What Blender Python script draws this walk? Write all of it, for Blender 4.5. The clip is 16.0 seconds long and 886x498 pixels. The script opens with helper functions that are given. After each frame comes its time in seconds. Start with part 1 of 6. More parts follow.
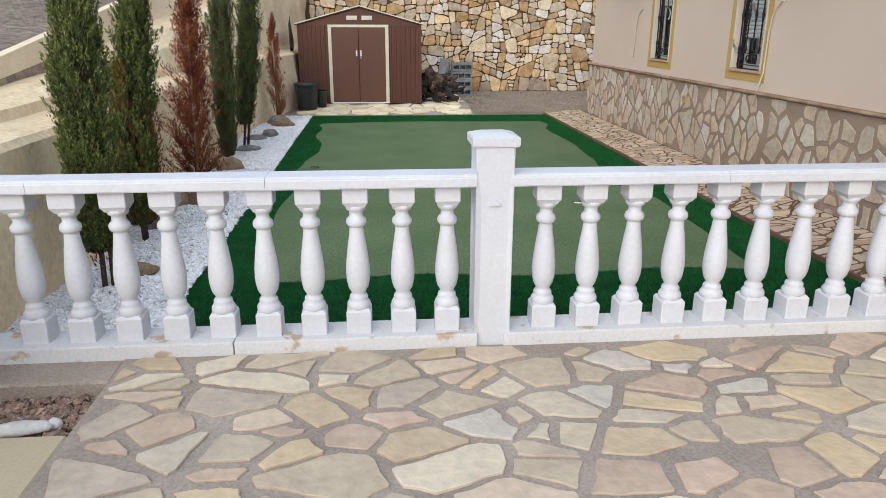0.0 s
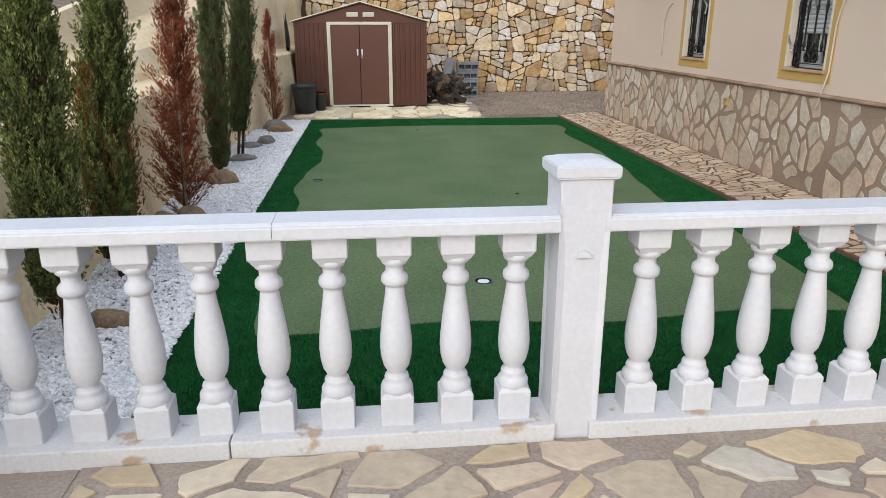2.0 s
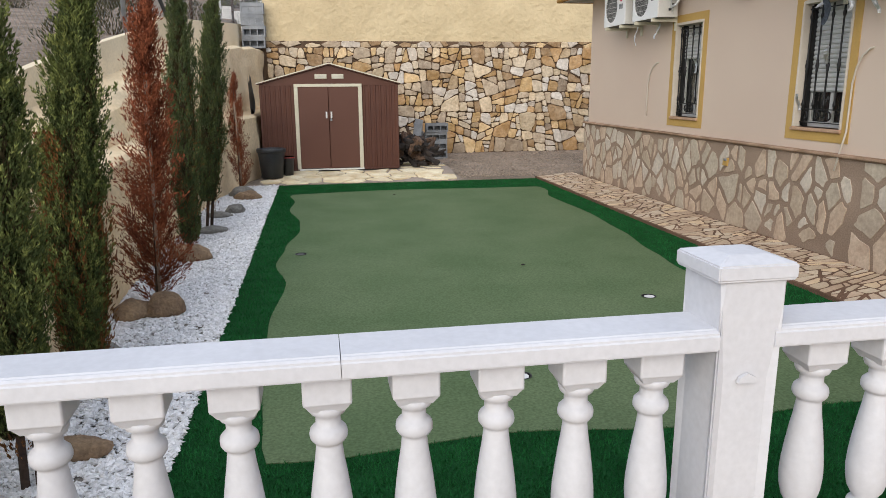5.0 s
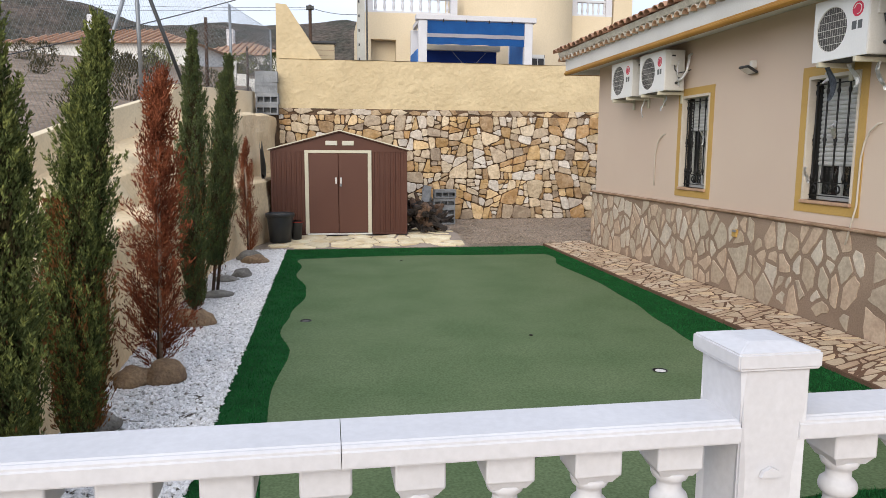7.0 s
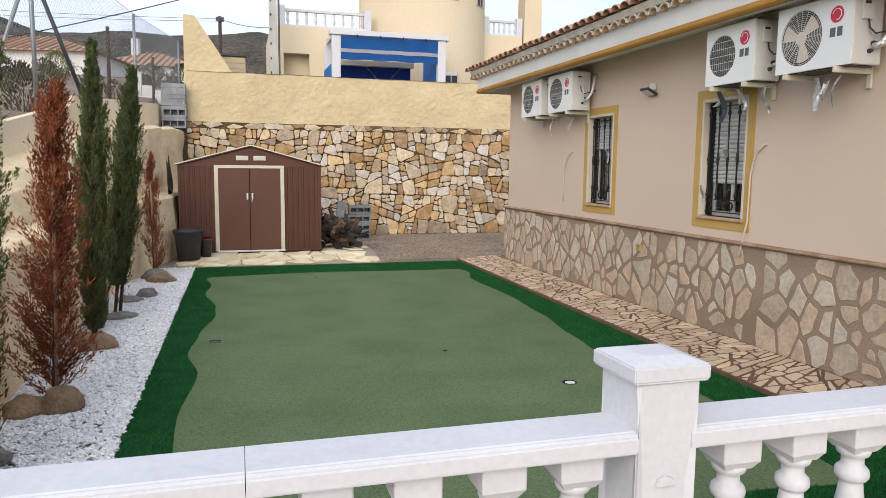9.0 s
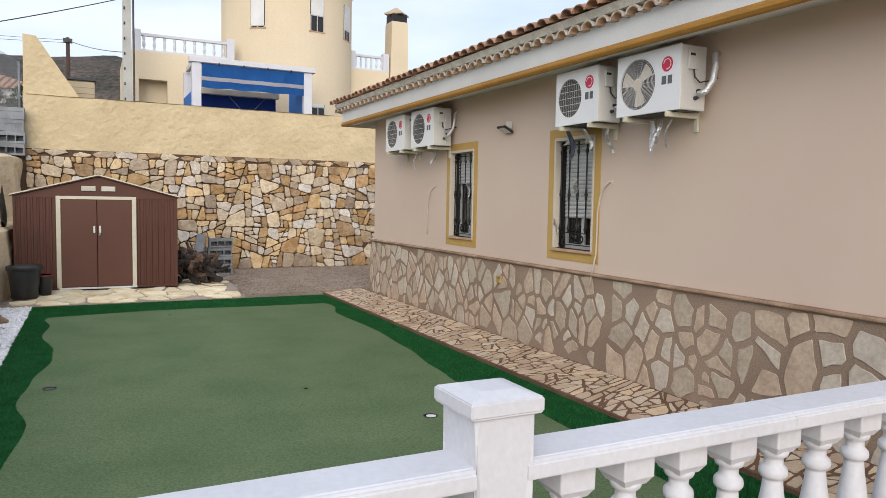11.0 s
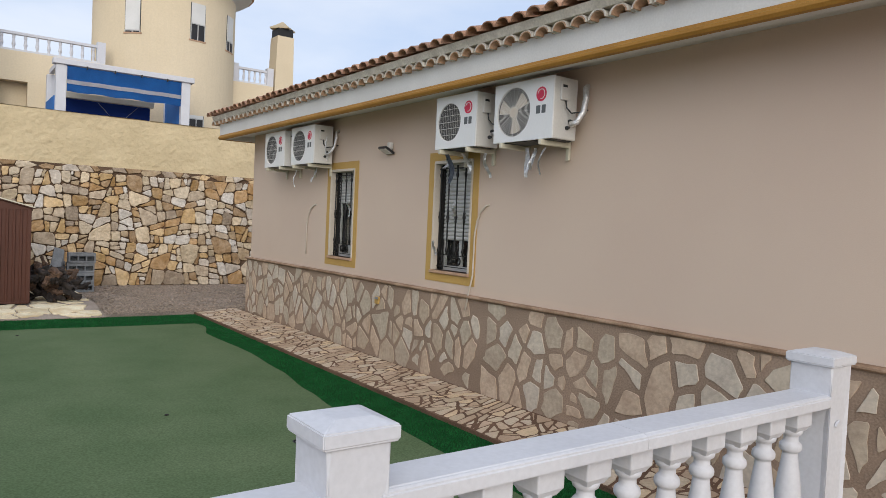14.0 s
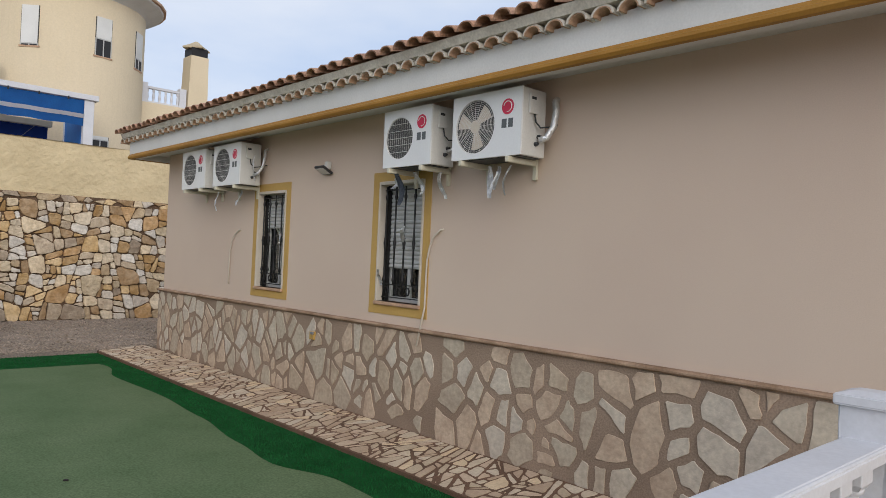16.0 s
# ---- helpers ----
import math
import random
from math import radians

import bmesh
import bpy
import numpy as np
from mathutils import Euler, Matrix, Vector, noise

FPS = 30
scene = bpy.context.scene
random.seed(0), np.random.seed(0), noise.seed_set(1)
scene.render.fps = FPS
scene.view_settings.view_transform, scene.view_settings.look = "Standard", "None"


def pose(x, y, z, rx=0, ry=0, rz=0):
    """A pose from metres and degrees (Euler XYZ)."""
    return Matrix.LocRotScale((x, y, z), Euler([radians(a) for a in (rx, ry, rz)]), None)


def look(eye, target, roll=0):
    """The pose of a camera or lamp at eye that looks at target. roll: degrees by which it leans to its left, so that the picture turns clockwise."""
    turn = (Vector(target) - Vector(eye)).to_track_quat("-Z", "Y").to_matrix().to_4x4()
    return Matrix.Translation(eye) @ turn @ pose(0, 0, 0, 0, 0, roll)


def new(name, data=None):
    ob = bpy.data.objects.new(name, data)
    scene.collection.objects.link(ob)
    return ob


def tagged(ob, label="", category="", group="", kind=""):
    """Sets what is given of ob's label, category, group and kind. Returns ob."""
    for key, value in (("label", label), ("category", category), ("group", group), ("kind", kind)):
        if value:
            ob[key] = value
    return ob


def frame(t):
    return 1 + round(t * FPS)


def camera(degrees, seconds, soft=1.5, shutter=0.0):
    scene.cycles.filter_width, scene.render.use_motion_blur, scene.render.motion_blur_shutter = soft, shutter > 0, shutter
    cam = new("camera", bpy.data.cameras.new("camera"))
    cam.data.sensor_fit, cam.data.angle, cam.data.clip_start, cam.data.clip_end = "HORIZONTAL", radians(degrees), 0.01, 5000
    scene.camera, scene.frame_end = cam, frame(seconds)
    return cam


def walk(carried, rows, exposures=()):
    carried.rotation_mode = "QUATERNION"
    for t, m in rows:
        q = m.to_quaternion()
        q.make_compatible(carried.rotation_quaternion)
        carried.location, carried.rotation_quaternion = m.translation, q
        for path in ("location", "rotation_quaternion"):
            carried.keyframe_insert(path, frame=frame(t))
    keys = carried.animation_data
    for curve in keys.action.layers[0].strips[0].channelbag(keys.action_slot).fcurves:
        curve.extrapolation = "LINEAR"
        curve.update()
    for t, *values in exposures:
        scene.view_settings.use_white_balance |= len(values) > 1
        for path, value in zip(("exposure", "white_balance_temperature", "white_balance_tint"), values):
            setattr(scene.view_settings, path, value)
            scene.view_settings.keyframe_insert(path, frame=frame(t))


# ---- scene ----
cam = camera(64.2, 16.0, 0.65)
PATH = [
    (0, (0.047, 0.461, 1.637), (0.22, 2.36, 1.033), 0.2),
    (0.5, (0.097, 0.75, 1.633), (0.22, 2.661, 1.057), 0.7),
    (1, (0.073, 0.997, 1.615), (0.184, 2.914, 1.054), 1.4),
    (1.5, (-0.075, 1.264, 1.608), (0.059, 3.192, 1.095), -0.7),
    (2, (-0.151, 1.461, 1.596), (0.04, 3.357, 0.99), 0.0),
    (2.5, (-0.184, 1.717, 1.576), (0.016, 3.612, 0.967), 0.2),
    (3, (-0.269, 1.913, 1.56), (-0.178, 3.812, 0.94), -1.5),
    (3.5, (-0.462, 2.102, 1.563), (-0.187, 3.995, 0.978), -3.2),
    (4, (-0.526, 2.191, 1.551), (-0.217, 4.083, 0.98), -1.3),
    (4.5, (-0.536, 2.207, 1.568), (-0.189, 4.109, 1.055), -0.2),
    (5, (-0.544, 2.206, 1.592), (-0.211, 4.126, 1.142), -0.4),
    (5.2, (-0.549, 2.208, 1.603), (-0.217, 4.135, 1.187), 0.1),
    (7.3, (-0.535, 2.276, 1.635), (-0.214, 4.233, 1.375), 0.3),
    (7.5, (-0.549, 2.257, 1.646), (-0.194, 4.209, 1.394), 0.5),
    (8, (-0.527, 2.285, 1.638), (-0.155, 4.234, 1.388), 0.2),
    (8.5, (-0.519, 2.272, 1.639), (-0.071, 4.206, 1.39), 0.5),
    (9, (-0.512, 2.252, 1.648), (0.038, 4.161, 1.418), 0.6),
    (9.5, (-0.476, 2.274, 1.642), (0.143, 4.166, 1.449), 0.3),
    (10, (-0.455, 2.266, 1.647), (0.252, 4.13, 1.48), 0.2),
    (10.2, (-0.449, 2.256, 1.653), (0.303, 4.102, 1.49), 0.6),
    (12.3, (-0.358, 2.233, 1.668), (0.687, 3.936, 1.579), 1.7),
    (12.5, (-0.353, 2.23, 1.665), (0.719, 3.917, 1.58), 2.3),
    (13, (-0.333, 2.218, 1.673), (0.793, 3.869, 1.61), 2.3),
    (13.5, (-0.33, 2.22, 1.672), (0.819, 3.856, 1.6), 2.3),
    (14, (-0.321, 2.252, 1.669), (0.847, 3.875, 1.602), 2.6),
    (14.5, (-0.244, 2.379, 1.674), (0.925, 4.001, 1.616), 3.6),
    (15, (-0.157, 2.56, 1.689), (0.961, 4.216, 1.606), 4.5),
    (15.5, (-0.162, 2.796, 1.622), (1.067, 4.374, 1.605), 3.2),
    (16, (-0.168, 3.015, 1.623), (1.184, 4.488, 1.651), 2.5),
]
LIGHT = [(0, 0.75, 6300, 9), (1.5, 0.76, 6380, 9), (3, 0.58, 6450, 10), (5, 0.65, 6550, 11), (8, 0.75, 6650, 12), (10, 0.73, 6600, 12), (12.5, 0.48, 6420, 12), (13.5, 0.44, 6400, 11), (15, 0.27, 6400, 11), (16, 0.28, 6400, 11)]
walk(cam, [(t, look(eye, target, roll)) for t, eye, target, roll in PATH], LIGHT)

# ---- world, sun and exposure ----
world = bpy.data.worlds.new("overcast_sky")
scene.world = world
world.use_nodes = True
wn, wl = world.node_tree.nodes, world.node_tree.links
wn.clear()
sky = wn.new("ShaderNodeTexSky")
sky.sky_type, sky.sun_disc = "NISHITA", False
sky.sun_elevation, sky.sun_rotation = radians(25), radians(207)
w_coord, w_map = wn.new("ShaderNodeTexCoord"), wn.new("ShaderNodeMapping")
w_map.inputs["Scale"].default_value = (1.2, 1.2, 3.5)
w_noise = wn.new("ShaderNodeTexNoise")
w_noise.inputs["Scale"].default_value, w_noise.inputs["Detail"].default_value = 2.2, 6
w_ramp = wn.new("ShaderNodeValToRGB")
w_ramp.color_ramp.elements[0].position, w_ramp.color_ramp.elements[0].color = 0.36, (4.1, 4.9, 6.3, 1)
w_ramp.color_ramp.elements[1].position, w_ramp.color_ramp.elements[1].color = 0.62, (5.6, 6.0, 6.7, 1)
w_mix, w_bg, w_out = wn.new("ShaderNodeMix"), wn.new("ShaderNodeBackground"), wn.new("ShaderNodeOutputWorld")
w_mix.data_type = "RGBA"
w_mix.inputs[0].default_value = 0.88
w_bg.inputs["Strength"].default_value = 0.115
wl.new(w_coord.outputs["Generated"], w_map.inputs["Vector"])
wl.new(w_map.outputs["Vector"], w_noise.inputs["Vector"])
wl.new(w_noise.outputs["Fac"], w_ramp.inputs["Fac"])
wl.new(sky.outputs["Color"], w_mix.inputs[6])
wl.new(w_ramp.outputs["Color"], w_mix.inputs[7])
wl.new(w_mix.outputs[2], w_bg.inputs["Color"])
wl.new(w_bg.outputs["Background"], w_out.inputs["Surface"])
sun = new("sun", bpy.data.lights.new("sun", "SUN"))
sun.data.energy, sun.data.angle, sun.data.color = 1.6, radians(50), (1.0, 0.93, 0.82)
sun.matrix_world = look((-5, -10, 5.2), (0, 0, 0))


# ---- materials ----
def mat(name, c1, c2=None, rough=0.8, scale=4.0, fine=60.0, grain=0.18, bump=0.25, depth=0.01, metal=0.0, vary=0.0, stretch=(1, 1, 1), stops=None, spec=0.5, ramp_at=(0.35, 0.65), blend=0.42, island=0.0):
    """A two-scale procedural surface in world space; vary: brightness from piece to piece; stops: a palette picked per piece."""
    m = bpy.data.materials.new(name)
    m.use_nodes = True
    n, l = m.node_tree.nodes, m.node_tree.links
    bsdf = n["Principled BSDF"]
    geo, mapping = n.new("ShaderNodeNewGeometry"), n.new("ShaderNodeMapping")
    mapping.inputs["Scale"].default_value = stretch
    l.new(geo.outputs["Position"], mapping.inputs["Vector"])
    big, small = n.new("ShaderNodeTexNoise"), n.new("ShaderNodeTexNoise")
    for tex, s, d in ((big, scale, 5), (small, fine, 3)):
        tex.inputs["Scale"].default_value, tex.inputs["Detail"].default_value = s, d
        l.new(mapping.outputs["Vector"], tex.inputs["Vector"])
    ramp = n.new("ShaderNodeValToRGB")
    ramp.color_ramp.elements[0].position, ramp.color_ramp.elements[1].position = ramp_at
    ramp.color_ramp.elements[0].color = (*c1, 1)
    ramp.color_ramp.elements[1].color = (*(c2 or [c * 0.82 for c in c1]), 1)
    l.new(big.outputs["Fac"], ramp.inputs["Fac"])
    colour = ramp.outputs["Color"]
    if stops:
        info, pick, mul = n.new("ShaderNodeObjectInfo"), n.new("ShaderNodeValToRGB"), n.new("ShaderNodeMix")
        pick.color_ramp.interpolation = "CONSTANT"
        while len(pick.color_ramp.elements) < len(stops):
            pick.color_ramp.elements.new(0.5)
        for i, c in enumerate(stops):
            pick.color_ramp.elements[i].position = i / len(stops)
            pick.color_ramp.elements[i].color = (*c, 1)
        l.new(info.outputs["Random"], pick.inputs["Fac"])
        mul.data_type, mul.inputs[0].default_value = "RGBA", blend
        l.new(pick.outputs["Color"], mul.inputs[6])
        l.new(colour, mul.inputs[7])
        colour = mul.outputs[2]
    hsv = n.new("ShaderNodeHueSaturation")
    value = n.new("ShaderNodeMapRange")
    value.inputs["From Min"].default_value, value.inputs["From Max"].default_value = 0.3, 0.7
    value.inputs["To Min"].default_value, value.inputs["To Max"].default_value = 1 - grain, 1 + grain
    l.new(small.outputs["Fac"], value.inputs["Value"])
    out = value.outputs["Result"]
    if vary:
        info2, r2, m2 = n.new("ShaderNodeObjectInfo"), n.new("ShaderNodeMapRange"), n.new("ShaderNodeMath")
        r2.inputs["To Min"].default_value, r2.inputs["To Max"].default_value = 1 - vary, 1 + vary
        m2.operation = "MULTIPLY"
        l.new(info2.outputs["Random"], r2.inputs["Value"])
        l.new(out, m2.inputs[0])
        l.new(r2.outputs["Result"], m2.inputs[1])
        out = m2.outputs["Value"]
    if island:
        r3, m3 = n.new("ShaderNodeMapRange"), n.new("ShaderNodeMath")
        r3.inputs["To Min"].default_value, r3.inputs["To Max"].default_value = 1 - island, 1 + island
        m3.operation = "MULTIPLY"
        l.new(geo.outputs["Random Per Island"], r3.inputs["Value"])
        l.new(out, m3.inputs[0])
        l.new(r3.outputs["Result"], m3.inputs[1])
        out = m3.outputs["Value"]
    l.new(out, hsv.inputs["Value"])
    l.new(colour, hsv.inputs["Color"])
    l.new(hsv.outputs["Color"], bsdf.inputs["Base Color"])
    bsdf.inputs["Roughness"].default_value, bsdf.inputs["Metallic"].default_value = rough, metal
    bsdf.inputs["Specular IOR Level"].default_value = spec
    if bump:
        b, add = n.new("ShaderNodeBump"), n.new("ShaderNodeMath")
        add.operation = "ADD"
        l.new(big.outputs["Fac"], add.inputs[0])
        l.new(small.outputs["Fac"], add.inputs[1])
        l.new(add.outputs["Value"], b.inputs["Height"])
        b.inputs["Strength"].default_value, b.inputs["Distance"].default_value = bump, depth
        l.new(b.outputs["Normal"], bsdf.inputs["Normal"])
    return m


M_WHITE = mat("white_masonry_paint", (0.605, 0.61, 0.642), (0.565, 0.57, 0.602), 0.6, 3, 45, 0.04, 0.18, 0.004, spec=0.3)
M_WORN = mat("worn_white_paint", (0.61, 0.605, 0.61), (0.46, 0.35, 0.26), 0.75, 7, 60, 0.06, 0.3, 0.006, spec=0.2, ramp_at=(0.60, 0.66))
M_PATIO_MORTAR = mat("patio_mortar", (0.38, 0.32, 0.27), (0.29, 0.24, 0.20), 0.92, 2.2, 70, 0.16, 0.6, 0.008, spec=0.15)
PATIO_STOPS = ((0.56, 0.46, 0.34), (0.57, 0.44, 0.28), (0.61, 0.53, 0.42), (0.49, 0.35, 0.27), (0.56, 0.53, 0.48), (0.47, 0.385, 0.30), (0.60, 0.465, 0.28), (0.42, 0.345, 0.285), (0.54, 0.455, 0.345), (0.51, 0.36, 0.29), (0.63, 0.55, 0.43), (0.52, 0.41, 0.32))
M_PATIO = mat("patio_flagstone", (0.58, 0.49, 0.36), (0.40, 0.325, 0.25), 0.82, 4.5, 20, 0.09, 0.6, 0.012, vary=0.10, stops=PATIO_STOPS, spec=0.2)
WALK_STOPS = ((0.56, 0.44, 0.31), (0.48, 0.34, 0.235), (0.62, 0.53, 0.42), (0.38, 0.265, 0.185), (0.54, 0.45, 0.34), (0.46, 0.34, 0.25), (0.58, 0.44, 0.28))
M_WALK = mat("walkway_flagstone", (0.58, 0.47, 0.34), (0.44, 0.33, 0.235), 0.85, 5, 50, 0.12, 0.35, 0.006, vary=0.14, stops=WALK_STOPS, spec=0.2)
M_WALK_MORTAR = mat("walkway_mortar", (0.185, 0.108, 0.072), (0.125, 0.075, 0.05), 0.92, 3, 80, 0.2, 0.5, 0.008, spec=0.15)
PLINTH_STOPS = ((0.557, 0.478, 0.373), (0.498, 0.409, 0.315), (0.598, 0.527, 0.429), (0.439, 0.341, 0.248), (0.548, 0.497, 0.429), (0.468, 0.341, 0.248), (0.498, 0.448, 0.382), (0.418, 0.302, 0.220))
M_PLINTH = mat("plinth_stone", (0.57, 0.48, 0.365), (0.36, 0.28, 0.205), 0.85, 6, 26, 0.13, 0.6, 0.009, vary=0.16, stops=PLINTH_STOPS, spec=0.2)
M_PLINTH_MORTAR = mat("plinth_mortar", (0.34, 0.25, 0.185), (0.26, 0.19, 0.14), 0.95, 1.6, 70, 0.14, 0.5, 0.01, spec=0.1)
RUBBLE_STOPS = ((0.56, 0.42, 0.26), (0.47, 0.28, 0.10), (0.62, 0.51, 0.35), (0.34, 0.21, 0.10), (0.74, 0.71, 0.66), (0.33, 0.27, 0.21), (0.55, 0.36, 0.15), (0.62, 0.53, 0.40), (0.44, 0.36, 0.27), (0.42, 0.24, 0.09), (0.60, 0.49, 0.34), (0.50, 0.46, 0.41), (0.58, 0.41, 0.21))
M_RUBBLE = mat("rubble_stone", (0.60, 0.49, 0.36), (0.25, 0.17, 0.10), 0.88, 6, 16, 0.15, 0.8, 0.035, vary=0.2, stops=RUBBLE_STOPS, spec=0.2, blend=0.34)
# joint colour takes in the dark brown shadow between the stones
M_RUBBLE_JOINT = mat("rubble_joint_shade", (0.155, 0.10, 0.065), (0.085, 0.058, 0.04), 0.95, 4, 50, 0.25, 0.6, 0.02, spec=0.1)
M_HOUSE = mat("house_render", (0.625, 0.505, 0.405), (0.585, 0.462, 0.372), 0.9, 0.5, 140, 0.035, 0.2, 0.003, spec=0.2)
M_OCHRE = mat("ochre_paint", (0.50, 0.315, 0.09), (0.46, 0.285, 0.08), 0.7, 3, 80, 0.05, 0.15, 0.003)
M_TRIM = mat("ochre_moulding_paint", (0.40, 0.205, 0.038), (0.34, 0.17, 0.032), 0.6, 3, 80, 0.06, 0.15, 0.003, spec=0.3)
M_CREAM_SLAB = mat("cream_paver", (0.82, 0.74, 0.55), (0.66, 0.53, 0.33), 0.85, 4, 60, 0.1, 0.3, 0.005, vary=0.12, spec=0.2)
M_EAVE = mat("eave_white_paint", (0.68, 0.68, 0.66), (0.62, 0.62, 0.60), 0.65, 2, 60, 0.04, 0.2, 0.004)
M_REVEAL = mat("reveal_plaster", (0.58, 0.52, 0.44), (0.54, 0.48, 0.40), 0.85, 3, 60, 0.04, 0.2, 0.003, spec=0.2)
M_MORTAR_WHITE = mat("lime_mortar", (0.66, 0.62, 0.54), (0.52, 0.48, 0.41), 0.9, 6, 50, 0.12, 0.4, 0.01, spec=0.2)
TILE_STOPS = ((0.36, 0.20, 0.125), (0.44, 0.28, 0.20), (0.26, 0.145, 0.10), (0.40, 0.25, 0.17), (0.20, 0.125, 0.095))
M_TILE = mat("terracotta_tile", (0.52, 0.30, 0.19), (0.32, 0.19, 0.13), 0.9, 7, 50, 0.18, 0.35, 0.006, vary=0.12, stops=TILE_STOPS, spec=0.2)
M_TERRA = mat("terracotta_trim", (0.50, 0.32, 0.20), (0.40, 0.25, 0.16), 0.8, 5, 60, 0.12, 0.3, 0.004)
M_LEDGE = mat("worn_clay_ledge", (0.40, 0.275, 0.19), (0.24, 0.155, 0.10), 0.85, 4, 60, 0.14, 0.4, 0.005, spec=0.15)
M_YELLOW = mat("yellow_render", (0.605, 0.495, 0.312), (0.55, 0.445, 0.275), 0.92, 1.3, 9, 0.05, 0.7, 0.05, spec=0.15)
M_BANK = mat("sandy_render", (0.80, 0.655, 0.44), (0.68, 0.53, 0.335), 0.92, 1.6, 22, 0.10, 0.45, 0.04, spec=0.15)
M_CREAM_BLOCK = mat("cream_block_wall", (0.78, 0.67, 0.49), (0.68, 0.57, 0.40), 0.92, 1.2, 40, 0.08, 0.4, 0.015, spec=0.15)
M_TURF_LIGHT = mat("putting_turf", (0.128, 0.174, 0.090), (0.100, 0.148, 0.072), 0.95, 1.3, 60, 0.24, 0.35, 0.004, spec=0.08)
M_TURF_DARK = mat("fringe_turf_base", (0.014, 0.078, 0.024), (0.009, 0.055, 0.016), 0.95, 5, 160, 0.35, 0.6, 0.01, spec=0.05)
M_BLADE = mat("fringe_turf_blade", (0.020, 0.140, 0.038), (0.012, 0.092, 0.025), 0.9, 6, 200, 0.35, 0, spec=0.08)
M_CHIP = mat("white_marble_chip", (0.85, 0.845, 0.85), (0.70, 0.695, 0.70), 0.6, 30, 120, 0.12, 0.2, 0.003, island=0.16)
M_CHIP_GAP = mat("chip_gap_shade", (0.30, 0.275, 0.25), (0.20, 0.18, 0.16), 0.95, 9, 90, 0.3, 0.6, 0.008, spec=0.1)
M_GRAVEL = mat("grey_brown_gravel", (0.36, 0.285, 0.225), (0.28, 0.225, 0.175), 0.95, 1.5, 34, 0.35, 0.9, 0.03, island=0.3)
M_RED_GRAVEL = mat("reddish_gravel", (0.32, 0.215, 0.16), (0.19, 0.125, 0.095), 0.9, 14, 60, 0.3, 0.4, 0.01, island=0.4)
M_SLAB = mat("sandstone_slab", (0.48, 0.40, 0.27), (0.44, 0.36, 0.24), 0.85, 2, 120, 0.07, 0.25, 0.003)
M_EARTH = mat("dry_hillside", (0.30, 0.235, 0.185), (0.185, 0.145, 0.11), 0.95, 0.8, 9.0, 0.35, 0.9, 0.1, spec=0.1)
M_HILL = mat("hillside_scrub", (0.115, 0.092, 0.078), (0.05, 0.054, 0.043), 0.95, 0.06, 0.5, 0.45, 0.9, 2.0, spec=0.1)
M_CONCRETE = mat("grey_concrete", (0.27, 0.285, 0.30), (0.20, 0.212, 0.225), 0.92, 5, 70, 0.12, 0.4, 0.006, vary=0.12, spec=0.15)
M_SHED = mat("brown_painted_steel", (0.102, 0.042, 0.028), (0.089, 0.036, 0.025), 0.5, 1.5, 40, 0.05, 0.06, 0.002, spec=0.3)
M_SHED_DOOR = mat("brown_door_steel", (0.118, 0.053, 0.037), (0.108, 0.047, 0.033), 0.5, 1.2, 40, 0.04, 0.05, 0.002, spec=0.3)
M_CREAM = mat("cream_trim_paint", (0.60, 0.57, 0.45), (0.55, 0.52, 0.41), 0.5, 4, 60, 0.04, 0.05, 0.002)
M_BLACK = mat("black_iron", (0.012, 0.012, 0.013), (0.018, 0.017, 0.017), 0.5, 20, 90, 0.2, 0.2, 0.002, metal=0.3)
M_PLASTIC = mat("black_plastic", (0.022, 0.024, 0.027), (0.03, 0.032, 0.035), 0.45, 6, 60, 0.15, 0.05, 0.002)
M_AC = mat("white_enamel", (0.74, 0.75, 0.75), (0.70, 0.71, 0.71), 0.35, 2, 60, 0.02, 0.03, 0.001)
M_AC_SIDE = mat("grey_white_plastic", (0.62, 0.61, 0.58), (0.58, 0.57, 0.54), 0.5, 3, 60, 0.04, 0.05, 0.001)
M_RED = mat("red_badge", (0.55, 0.015, 0.06), (0.52, 0.013, 0.055), 0.4, 5, 60, 0.02, 0)
M_GREY_MARK = mat("grey_print", (0.10, 0.11, 0.115), (0.09, 0.10, 0.105), 0.5, 5, 60, 0.02, 0)
M_FOIL = mat("crumpled_foil", (0.88, 0.89, 0.90), (0.74, 0.75, 0.76), 0.42, 25, 60, 0.1, 0.8, 0.01, metal=0.9)
M_SHUTTER = mat("white_shutter", (0.50, 0.50, 0.485), (0.45, 0.45, 0.44), 0.55, 3, 60, 0.03, 0.05, 0.001, spec=0.3)
# near-black that stands for shade in rooms, window recesses and holes
M_DARK = mat("painted_shade_black", (0.02, 0.02, 0.022), (0.015, 0.015, 0.017), 0.6, 3, 30, 0.1, 0)
M_FAR_YELLOW = mat("far_house_render", (0.69, 0.585, 0.42), (0.645, 0.545, 0.385), 0.9, 0.5, 20, 0.04, 0.2, 0.01, spec=0.2)
# dark grey that stands for shade in the fan wells and one golf cup
M_WELL = mat("painted_shade_grey", (0.075, 0.075, 0.073), (0.055, 0.055, 0.054), 0.7, 8, 60, 0.1, 0)
M_BLUE = mat("blue_awning_cloth", (0.012, 0.145, 0.46), (0.010, 0.12, 0.40), 0.75, 2, 40, 0.08, 0.2, 0.01)
M_NAVY = mat("deep_blue_cloth", (0.005, 0.024, 0.14), (0.004, 0.02, 0.12), 0.85, 2, 40, 0.08, 0.1, 0.01, spec=0.2)
